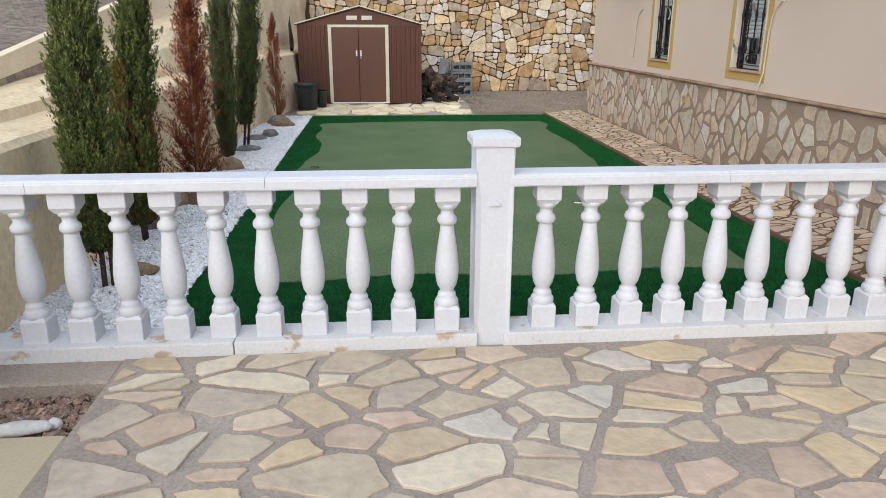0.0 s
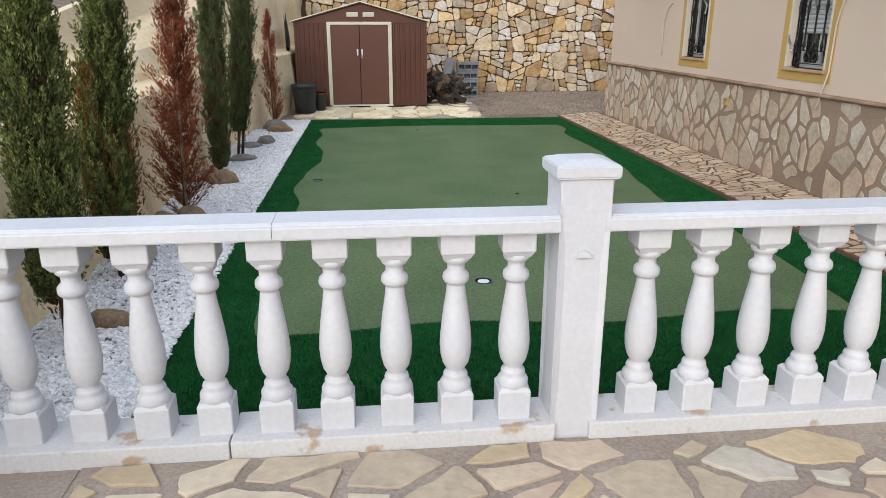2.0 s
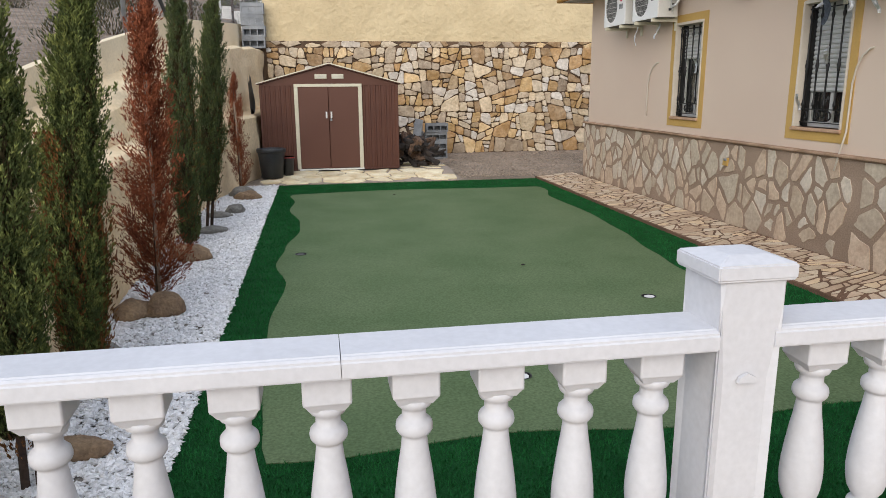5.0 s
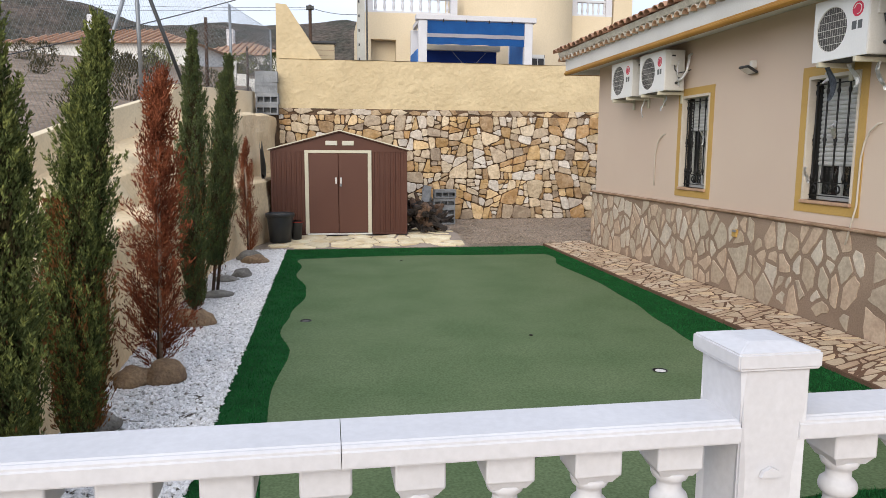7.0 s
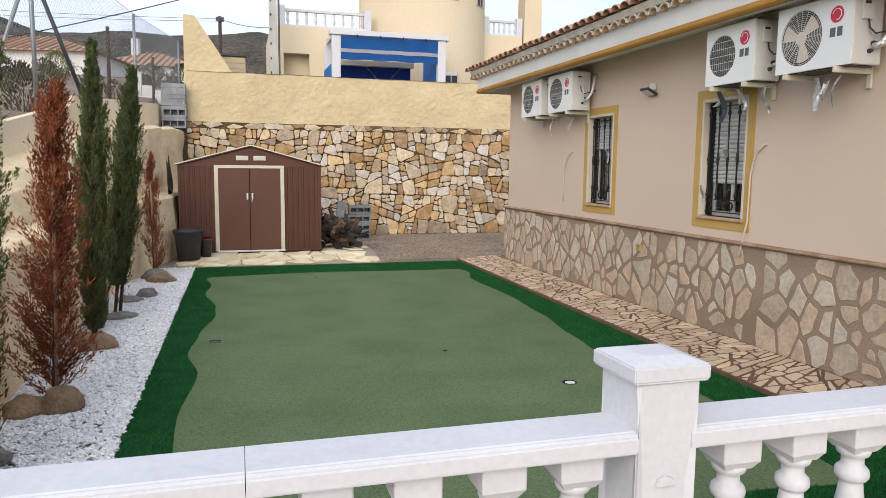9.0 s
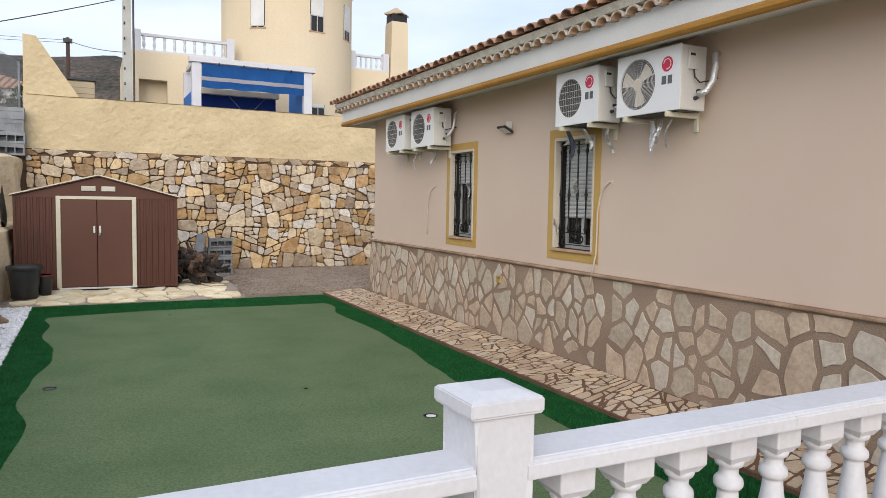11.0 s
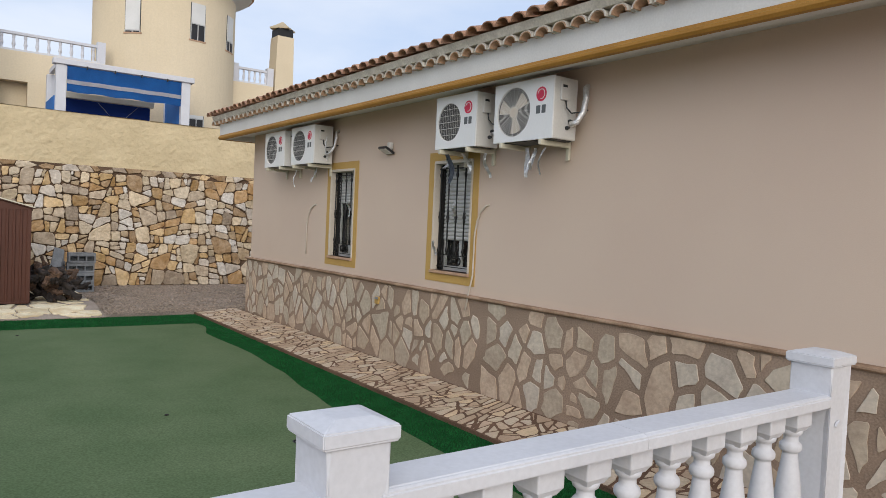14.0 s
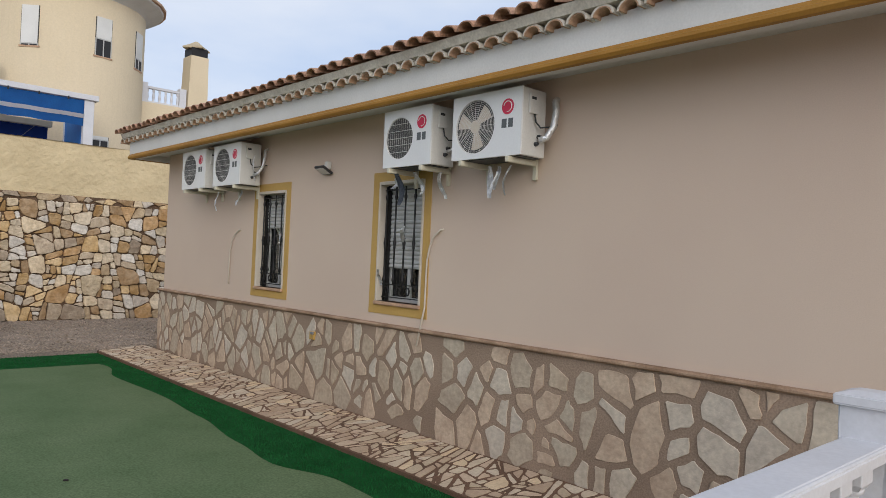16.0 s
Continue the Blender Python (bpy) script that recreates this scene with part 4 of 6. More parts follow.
# ---- things: outdoor units of the air conditioning ----
def ac_unit(y0, y1, open_grille, label):
    w, z0, z1, depth = y1 - y0, 2.452, 2.982, 0.29
    u = thing("air_conditioner", (3.90, y0, z0), label, "air conditioner", "outdoor units on the house wall")
    h = z1 - z0
    part("body", boxed(0.012, depth, 0.0, w, 0.0, h, bevel=0.012, seg=2), M_AC_SIDE, u, "off-white casing")
    cy, cz, r = w * 0.66, h * 0.5, min(h * 0.43, w * 0.29)
    # front panel with a round opening
    bm = bmesh.new()
    N = 40
    ring = [bm.verts.new((0.0, cy + r * math.cos(2 * math.pi * k / N), cz + r * math.sin(2 * math.pi * k / N))) for k in range(N)]
    def edge(k):
        c, s = math.cos(2 * math.pi * k / N), math.sin(2 * math.pi * k / N)
        t = min(((w - cy) if c > 0 else cy) / max(abs(c), 1e-6), ((h - cz) if s > 0 else cz) / max(abs(s), 1e-6))
        return bm.verts.new((0.0, cy + t * c, cz + t * s))
    outer = [edge(k) for k in range(N)]
    for k in range(N):
        bm.faces.new((ring[k], outer[k], outer[(k + 1) % N], ring[(k + 1) % N]))
    corners = [bm.verts.new((0.0, a, b)) for a, b in ((w, h), (0, h), (0, 0), (w, 0))]
    for k in range(N):
        a, b = outer[k].co, outer[(k + 1) % N].co
        if abs(a.y - b.y) > 1e-5 and abs(a.z - b.z) > 1e-5:
            c = min(corners, key=lambda q: (q.co - a).length + (q.co - b).length)
            bm.faces.new((outer[k], c, outer[(k + 1) % N]))
    lip = bmesh.ops.extrude_edge_only(bm, edges=[e for e in bm.edges if len(e.link_faces) == 1])
    for v in lip["geom"]:
        if isinstance(v, bmesh.types.BMVert):
            v.co.x += 0.014
    bmesh.ops.recalc_face_normals(bm, faces=bm.faces[:])
    part("front_panel", bm, M_AC, u, "white enamelled front panel")
    bm = bmesh.new()
    tube(bm, [(0.009, cy + r * math.cos(a), cz + r * math.sin(a)) for a in steps(0, 2 * math.pi, 32)], 0.007, 6, caps=False)
    rim = part("grille", bm, M_AC_SIDE, u, "round wire grille", smooth=True)
    part("fan_well", lathe(bmesh.new(), [(r - 0.002, 0), (r - 0.002, 0.002)], 32), M_WELL, u, "dark disc painted as the shaded fan well").matrix_basis = pose(0.0105, cy, cz, 0, 90, 0)
    bm = bmesh.new()
    if open_grille:
        for q in range(1, 14):
            tube(bm, [(0.004, cy + r * q / 14 * math.cos(a), cz + r * q / 14 * math.sin(a)) for a in steps(0, 2 * math.pi, 28)], 0.0016, 4, caps=False)
        for q in range(20):
            a = 2 * math.pi * q / 20
            tube(bm, [(0.004, cy + 0.05 * math.cos(a), cz + 0.05 * math.sin(a)), (0.004, cy + r * math.cos(a), cz + r * math.sin(a))], 0.0016, 4)
    else:
        n = 6
        for q in range(1, n):
            zz = -r + 2 * r * q / n
            half = math.sqrt(max(0, r * r - zz * zz))
            tube(bm, [(0.003, cy - half, cz + zz), (0.003, cy + half, cz + zz)], 0.0026, 5)
        for q in range(1, 13):
            yy = -r + 2 * r * q / 13
            half = math.sqrt(max(0, r * r - yy * yy))
            tube(bm, [(0.006, cy + yy, cz - half), (0.006, cy + yy, cz + half)], 0.0009, 4)
    part("wire_guard", bm, M_AC_SIDE, rim)
    if open_grille:
        fan = part("fan", lathe(bmesh.new(), [(0.055, 0), (0.055, 0.004), (0.03, 0.006)], 20), M_REVEAL, u, "pale plastic fan")
        fan.matrix_basis = pose(0.0085, cy, cz, 0, -90, 0)
        for q in range(3):
            bm = bmesh.new()
            pts = []
            for k in range(7):
                a = -0.36 + k * 0.72 / 6
                pts.append((r * 0.86 * math.cos(a), r * 0.86 * math.sin(a)))
            blade = [(0.05, -0.02)] + pts + [(0.05, 0.03)]
            prism(bm, blade, 0, 0.0025, "z")
            b = part("blade", bm, M_REVEAL, fan)
            b.matrix_basis = pose(0, 0, 0, 0, 0, 120 * q + 70)
    bx, bz = w * 0.19, h * 0.73
    part("badge", lathe(bmesh.new(), [(0.063, 0), (0.063, 0.002)], 24), M_RED, u, "round red badge").matrix_basis = pose(-0.0005, bx, bz, 0, -90, 0)
    bm = bmesh.new()
    tube(bm, [(-0.003, bx + 0.042 * math.cos(a), bz + 0.042 * math.sin(a)) for a in steps(0.2, 4.9, 18)], 0.0035, 5)
    part("badge_ring", bm, M_AC, u, "pale open ring on the badge")
    for a, b in ((-0.058, -0.01), (0.008, 0.06)):
        part("mark", boxed(-0.002, 0.0005, bx + a, bx + b, bz - 0.165, bz - 0.095), M_GREY_MARK, u, "grey printed mark")
    part("valve_cover", boxed(0.075, 0.175, -0.022, 0.0, h * 0.62, h * 0.92, bevel=0.008, seg=2), M_AC_SIDE, u, "plastic valve cover")
    part("cover_slot", boxed(0.088, 0.14, -0.0245, -0.021, h * 0.83, h * 0.87), M_PLASTIC, u, "dark slot")
    bm = bmesh.new()
    tube(bm, [(0.13, -0.02, h * 0.62), (0.135, -0.03, h * 0.5), (0.17, -0.05, h * 0.42), (0.25, -0.08, h * 0.45), (0.33, -0.09, h * 0.5)], 0.007, 6)
    part("cable", bm, M_PLASTIC, u, "black power cable", smooth=True)
    for k, z in enumerate((0.1, 0.16)):
        bm = bmesh.new()
        lathe(bm, [(0.012, -0.03), (0.018, -0.02), (0.018, 0.0), (0.01, 0.02)], 8)
        part("valve", bm, M_PLASTIC, u, "black valve").matrix_basis = pose(0.17 + 0.03 * k, -0.015, z, 90, 0, 0)
    bm = bmesh.new()
    tube(bm, [(0.19, -0.02, 0.13), (0.22, -0.07, 0.15), (0.265, -0.10, 0.24), (0.285, -0.105, 0.36), (0.30, -0.085, 0.45), (0.345, -0.06, 0.47)], 0.028 if open_grille else 0.018, 8)
    part("insulated_pipe", bm, M_FOIL, u, "foil-wrapped refrigerant pipe", smooth=True)
    # brackets
    for y in (w * 0.16, w * 0.84):
        bm = bmesh.new()
        box(bm, -0.02, 0.345, y - 0.018, y + 0.018, -0.05, -0.004, bevel=0.004)
        box(bm, 0.32, 0.346, y - 0.02, y + 0.02, -0.16, 0.04, bevel=0.003)
        part("bracket", bm, M_CREAM, u, "cream steel wall bracket")
    part("underside", boxed(0.03, depth - 0.02, 0.03, w - 0.03, -0.006, 0.002), M_PLASTIC, u, "thin dark plate under the casing")
    return u


ac_unit(12.31, 13.06, False, "white outdoor unit with red badge at the far corner")
ac_unit(11.28, 12.04, False, "white outdoor unit with grey grille and foil-wrapped pipe")
ac_unit(7.67, 8.34, False, "white outdoor unit with dark slatted grille above a window")
ac_unit(6.62, 7.39, True, "large white outdoor unit with wire grille and pale fan")


def foil_strip(at, length, width, seed, material=None, label="crumpled strip of silver foil hanging below an outdoor unit"):
    rng = random.Random(seed)
    bm = bmesh.new()
    n = 7
    def f(u, v):
        d = u * length
        wide = width * (0.35 + 0.65 * math.sin(math.pi * min(1, u * 0.75 + 0.15)))
        j = noise.noise(Vector((u * 5 + seed, v * 3, seed)))
        return (0.02 * j + 0.03 * math.sin(u * 4 + seed), v * wide + 0.035 * math.sin(u * 3 + seed * 1.7) + 0.01 * j, -d)
    sheet(bm, steps(0, 1, n), (-0.5, -0.15, 0.2, 0.5), f)
    bmesh.ops.solidify(bm, geom=bm.faces[:], thickness=0.002)
    s = part("foil_strip", bm, material or M_FOIL)
    s.location = at
    return tagged(s, label, "foil strip", "loose foil on the house wall")


for k, (at, ln, wd) in enumerate((((4.00, 7.03, 2.402), 0.27, 0.07), ((4.02, 6.98, 2.402), 0.20, 0.05), ((4.05, 6.88, 2.402), 0.24, 0.025), ((4.10, 7.70, 2.402), 0.24, 0.06), ((4.00, 7.93, 2.402), 0.2, 0.07), ((4.02, 8.30, 2.367), 0.10, 0.10), ((4.08, 11.62, 2.402), 0.2, 0.05), ((4.05, 12.2, 2.402), 0.26, 0.05), ((4.02, 11.13, 2.817), 0.33, 0.045), ((4.245, 8.42, 1.93), 0.16, 0.07), ((4.235, 8.74, 1.49), 0.16, 0.05), ((4.245, 10.86, 1.93), 0.2, 0.05))):
    foil_strip(at, ln, wd, k + 1)
rag = foil_strip((3.97, 8.18, 2.402), 0.30, 0.09, 31, mat("grey_blue_cloth", (0.11, 0.13, 0.16), (0.06, 0.07, 0.09), 0.9, 12, 60, 0.3, 0.6, 0.01), "bundle of grey-blue cable ends hanging over the window")
tagged(rag, category="cable bundle")

# floodlight, conduits, wall socket
lamp = thing("wall_lamp", (4.25, 9.77, 2.575), "small black floodlight on the beige wall, unlit", "lamp")
part("bracket", boxed(-0.07, 0.0, -0.035, 0.02, 0.0, 0.085, bevel=0.01), M_AC_SIDE, lamp, "pale plastic wall bracket")
hd = part("head", boxed(-0.016, 0.012, -0.09, 0.09, -0.075, 0.075, bevel=0.006), M_PLASTIC, lamp)
hd.matrix_basis = pose(-0.085, 0.0, -0.015, 0, -62, 0)
part("lens", boxed(-0.02, -0.016, -0.07, 0.07, -0.055, 0.055), M_AC_SIDE, hd, "pale flat lens")
for (y, zb, zt, bend, nm) in ((8.03, 0.80, 1.69, -0.2, "thin cream conduit bending out of the wall by a window"), (12.13, 1.15, 1.69, -0.28, "thin cream conduit stub on the beige wall")):
    c = bmesh.new()
    tube(c, [(0, 0, zb), (0, 0.005, zb + (zt - zb) * 0.4), (0, 0, zt - 0.1), (-0.004, bend * 0.18, zt + 0.04), (-0.006, bend * 0.45, zt + 0.14), (0.0, bend * 0.85, zt + 0.2), (0.02, bend, zt + 0.205)], 0.009, 8)
    cd = part("conduit", c, M_REVEAL, smooth=True)
    cd.location = (4.15 if zb < 0.9 else 4.235, y, 0)
    if zb < 0.9:
        for v in cd.data.vertices:
            v.co.x += 0.085 if v.co.z > 1.03 else 0.0
    tagged(cd, nm, "conduit", "conduits on the house wall")
sock = thing("wall_socket", (4.19, 9.87, 0.68), "small ochre socket box set in the stone plinth", "socket")
part("box", boxed(-0.02, 0.02, -0.04, 0.05, -0.03, 0.06, bevel=0.005), M_OCHRE, sock)
part("plug", boxed(-0.045, -0.02, -0.05, 0.0, 0.03, 0.06, bevel=0.006), M_STEEL, sock, "grey plug")


# ---- things: the shed ----
SHED_Y = 15.87
shed = thing("garden_shed", (-0.30, SHED_Y, 0.045), "brown ribbed steel shed with double doors and cream trim", "shed")
hw, eave, ridge, deep = 1.26, 1.60, 1.94, 1.85


def ribbed(bm, a, b, z0, top, y, horizontal="x", pitch=0.095):
    n = max(1, round((b - a) / pitch))
    us = []
    for i in range(n):
        u = a + (b - a) * i / n
        w = (b - a) / n
        us += [(u, 0.0), (u + 0.50 * w, 0.0), (u + 0.62 * w, -0.014), (u + 0.88 * w, -0.014)]
    us.append((b, 0.0))
    cols = []
    for u, d in us:
        p = (u, y + d) if horizontal == "x" else (y + d, u)
        cols.append((bm.verts.new((*p, z0)), bm.verts.new((*p, top(u)))))
    for p, q in zip(cols, cols[1:]):
        bm.faces.new((p[0], q[0], q[1], p[1]))
    return bm


def gable(u):
    return ridge - (ridge - eave) * abs(u) / hw


part("front_wall", ribbed(bmesh.new(), -hw, -0.62, 0.02, lambda u: eave - 0.02, 0.0), M_SHED, shed)
part("front_wall", ribbed(bmesh.new(), 0.56, hw, 0.02, lambda u: eave - 0.02, 0.0), M_SHED, shed)
part("gable_panel", prism(bmesh.new(), [(-hw, eave - 0.03), (hw, eave - 0.03), (hw, eave), (0, ridge), (-hw, eave)], -0.012, 0.004, "y"), M_SHED, shed, "flat brown gable panel")
part("side_wall", ribbed(bmesh.new(), 0.0, deep, 0.02, lambda u: eave, -hw, "y"), M_SHED, shed)
part("side_wall", ribbed(bmesh.new(), 0.0, deep, 0.02, lambda u: eave, hw, "y"), M_SHED, shed)
part("back_wall", ribbed(bmesh.new(), -hw, hw, 0.02, gable, deep), M_SHED, shed)
part("base_frame", boxed(-hw - 0.01, hw + 0.01, -0.03, deep + 0.01, 0.0, 0.03, bevel=0.004), M_SHED, shed)
for s in (-1, 1):
    bm = prism(bmesh.new(), [(0.0, ridge + 0.005), (s * (hw + 0.06), eave - 0.012), (s * (hw + 0.06), eave + 0.012), (0.0, ridge + 0.032)], -0.06, deep + 0.05, "y")
    rf = part("roof", bm, M_SHED, shed)
    bm = prism(bmesh.new(), [(0.0, ridge + 0.02), (s * (hw + 0.065), eave - 0.0), (s * (hw + 0.065), eave + 0.02), (0.0, ridge + 0.04)], -0.068, -0.06, "y")
    part("verge_trim", bm, M_CREAM, shed, "pale roof edge trim")
    part("corner_post", boxed(s * hw - 0.02, s * hw + 0.02, -0.018, 0.02, 0.02, eave, bevel=0.004), M_SHED, shed)
part("ridge_cap", boxed(-0.035, 0.035, -0.06, deep + 0.05, ridge + 0.012, ridge + 0.05, bevel=0.008), M_SHED, shed)
part("lintel", boxed(-0.655, 0.595, -0.028, 0.0, 1.545, 1.60, bevel=0.004), M_CREAM, shed, "cream door lintel")
part("threshold", boxed(-0.62, 0.6, -0.05, 0.0, 0.0, 0.03, bevel=0.004), M_EAVE, shed, "pale threshold strip")
for s in (-1, 1):
    part("door_jamb", boxed(s * 0.59 - 0.065, s * 0.59 + 0.005, -0.03, 0.0, 0.0, 1.545, bevel=0.004), M_CREAM, shed, "cream door jamb")
    door = part("door", boxed(min(s * 0.004, s * 0.556) - 0.03, max(s * 0.004, s * 0.556) - 0.03, -0.02, -0.004, 0.035, 1.543, bevel=0.005), M_SHED_DOOR, shed)
    part("handle", boxed(s * 0.045 - 0.046, s * 0.045 - 0.014, -0.045, -0.02, 0.97, 1.09, bevel=0.006), M_EAVE, door, "white door handle")
    vent = part("vent", boxed(s * 0.155 - 0.11, s * 0.155 + 0.11, -0.026, -0.012, 1.69, 1.775, bevel=0.004), M_CREAM, shed, "cream louvred vent")
    for k in range(4):
        part("slat", boxed(s * 0.155 - 0.095, s * 0.155 + 0.095, -0.032, -0.024, 1.70 + 0.018 * k, 1.708 + 0.018 * k), M_AC_SIDE, vent)
part("padlock", boxed(-0.01, 0.03, -0.05, -0.03, 0.92, 0.965, bevel=0.008), M_STEEL, shed, "small padlock")

# paved apron in front of the shed
apron = part("pavement_apron", prism(bmesh.new(), [(14.955, -0.3), (17.95, -0.3), (17.95, 0.02), (15.84, 0.02), (14.955, -0.098)], -1.62, 1.98), M_PATIO_MORTAR)
structure(apron, "apron of cream paving slabs before the shed", "paving")

# bucket, tarp, root pile, concrete blocks
bucket = thing("bucket", (-1.40, 15.42, -0.02), "black plastic plant tub beside the shed", "bucket")
part("tub", lathe(bmesh.new(), [(0.19, 0.0), (0.23, 0.38), (0.245, 0.48), (0.245, 0.52), (0.23, 0.52), (0.215, 0.5), (0.2, 0.38), (0.175, 0.03)], 28), M_PLASTIC, bucket, smooth=True)
part("rim", lathe(bmesh.new(), [(0.24, 0.455), (0.26, 0.46), (0.262, 0.515), (0.254, 0.53), (0.235, 0.53), (0.235, 0.46)], 28), M_PLASTIC, bucket, smooth=True)
pot2 = thing("plant_pot", (-1.12, 15.58, 0.0), "small black plant pot tucked behind the tub", "plant pot")
part("pot", lathe(bmesh.new(), [(0.09, 0), (0.115, 0.30), (0.125, 0.31), (0.125, 0.34), (0.11, 0.34)], 20), M_PLASTIC, pot2, smooth=True)
part("rim", lathe(bmesh.new(), [(0.118, 0.315), (0.128, 0.32), (0.128, 0.335), (0.118, 0.34)], 20), mat("red_rim", (0.35, 0.03, 0.02), rough=0.5), pot2, "red rim")
bm = sheet(bmesh.new(), steps(0, 1, 14), steps(0, 1, 8), lambda u, v: (-1.72 + 0.05 * math.sin(v * 5 + u * 3) * u + 0.03 * u - 0.1 * v, 15.95 + 0.5 * v, 1.74 - 0.62 * u + 0.08 * math.sin(v * 7)))
bmesh.ops.solidify(bm, geom=bm.faces[:], thickness=0.02)
tarp = tagged(part("tarp", bm, M_PLASTIC, smooth=True), "black plastic sheet hanging on the bank beside the shed", "tarp")


def root_piece(bm, rng):
    """One gnarled log, its skin knotted and split."""
    p = Vector((rng.uniform(-0.36, 0.26), rng.uniform(-0.3, 0.3), 0))
    p.z = 0.60 * max(0, 1 - ((p.x + 0.16) / 0.62) ** 2) * rng.random() ** 0.7
    d = Vector((rng.uniform(-1, 1), rng.uniform(-1, 1), rng.uniform(-0.5, 0.5))).normalized()
    pts = [p + d * (0.075 * k) + Vector((rng.uniform(-0.03, 0.03), rng.uniform(-0.03, 0.03), rng.uniform(-0.02, 0.03))) for k in range(5)]
    r = rng.uniform(0.04, 0.085)
    tube(bm, pts, r, 9, 0.55)
    for v in bm.verts:
        n = noise.noise(v.co * 17 + Vector((p.x * 9, 0, 0)))
        v.co += Vector((n, noise.noise(v.co * 15), n)) * r * 0.5
        v.co.z = max(v.co.z, 0.004)


pile = thing("root_pile", (1.42, 16.45, 0.036), "heap of dark gnarled roots and logs beside the shed", "wood pile")
rng = random.Random(9)
for k in range(70):
    bm = bmesh.new()
    root_piece(bm, rng)
    part("root", bm, M_BURNT if k % 4 else M_ROOT, pile)
bd = part("plank", boxed(-0.09, 0.09, -0.012, 0.012, 0, 0.95, bevel=0.003), M_CONCRETE)
bd.matrix_basis = pose(1.42, 17.35, -0.02, -8, 14, 12)
tagged(bd, "grey weathered board leaning behind the root heap", "board")


def block_mesh(h=0.245, low=0.045, high=0.16):
    """A hollow concrete block, its three cells open to the front and stopped near the back by added panels that keep
    them dark.
    """
    bm = wall_with_holes(bmesh.new(), -0.1, 0.1, -0.255, 0.255, 0, h, ((-0.225, -0.09, low, high), (-0.068, 0.068, low, high), (0.09, 0.225, low, high)))
    bm.transform(pose(0, 0, 0, 0, 0, 90))
    for k in range(3):
        box(bm, -0.222 + 0.157 * k, -0.092 + 0.157 * k, 0.07, 0.09, low + 0.002, high - 0.002)
    return bm


block_kinds = {}


def put_block(m, label, group, h=0.245):
    if h not in block_kinds:
        block_kinds[h] = part("concrete_block", block_mesh(h, 0.18 * h, 0.66 * h), M_CONCRETE)
        b = block_kinds[h]
    else:
        b = new("concrete_block", block_kinds[h].data)
    b.matrix_basis = m
    tagged(b, label, "concrete block", group)


rng = random.Random(12)
for layer in range(4):
    put_block(pose(2.13 + rng.uniform(-0.02, 0.02), 18.5 + rng.uniform(-0.02, 0.02), YARD_Z + 0.005 + layer * 0.204, 0, 0, rng.uniform(-3, 3)), "grey hollow concrete block in a stack on the gravel", "stack of blocks on the gravel", 0.2)
    put_block(pose(1.76 + rng.uniform(-0.01, 0.01), 18.7, YARD_Z + 0.005 + layer * 0.204, 0, 0, 80 + rng.uniform(-3, 3)), "grey hollow concrete block set end-on in a stack", "stack of blocks on the gravel", 0.2)
for layer in range(4):
    put_block(pose(-1.90 + rng.uniform(-0.02, 0.02), 19.62, 2.47 + layer * 0.249, 0, 0, rng.uniform(-4, 4) + (180 if layer > 1 else 0)), "grey concrete block stacked on the bank by the wall", "stack of blocks on the bank")


# ---- things: cypresses, stones ----
def sprigs(rng, count, height, radius_at, start, lean, length, spread, clump=0.34):
    """Many small pointed sprays over a tall crown, with an uneven outline and gaps."""
    verts, faces = [], []
    phase = rng.random() * 50
    made = 0
    while made < count:
        u = start + (1 - start) * rng.random() ** 1.12
        a = rng.uniform(0, 2 * math.pi)
        R = radius_at(u)
        n = noise.fractal(Vector((math.cos(a) * 2.3 + phase, math.sin(a) * 2.3, u * height * 1.9)), 1.0, 2.0, 3)
        R *= 0.86 + clump * n
        r = R * (0.30 + 0.70 * math.sqrt(rng.random()))
        if n < -0.42 and r > 0.55 * R:
            continue
        out = Vector((math.cos(a), math.sin(a), 0))
        p = out * r + Vector((lean[0] * u, lean[1] * u, u * height))
        d = (Vector((0, 0, 1)) + out * rng.uniform(0.1, spread) + Vector((rng.uniform(-0.35, 0.35), rng.uniform(-0.35, 0.35), 0))).normalized()
        L = length * rng.uniform(0.6, 1.4)
        s = d.cross(Vector((rng.uniform(-1, 1), rng.uniform(-1, 1), rng.uniform(-1, 1)))).normalized()
        for side in (s, d.cross(s)):
            w = side * L * rng.uniform(0.09, 0.17)
            b = len(verts)
            verts += [tuple(p), tuple(p + d * L * 0.45 + w), tuple(p + d * L), tuple(p + d * L * 0.45 - w)]
            faces.append((b, b + 1, b + 2, b + 3))
        made += 1
    return verts, faces


def soup_part(name, verts, faces, material, parent, label=""):
    o = soup(name, verts, faces, material)
    o.parent = parent
    if label:
        o["label"] = label
    return o


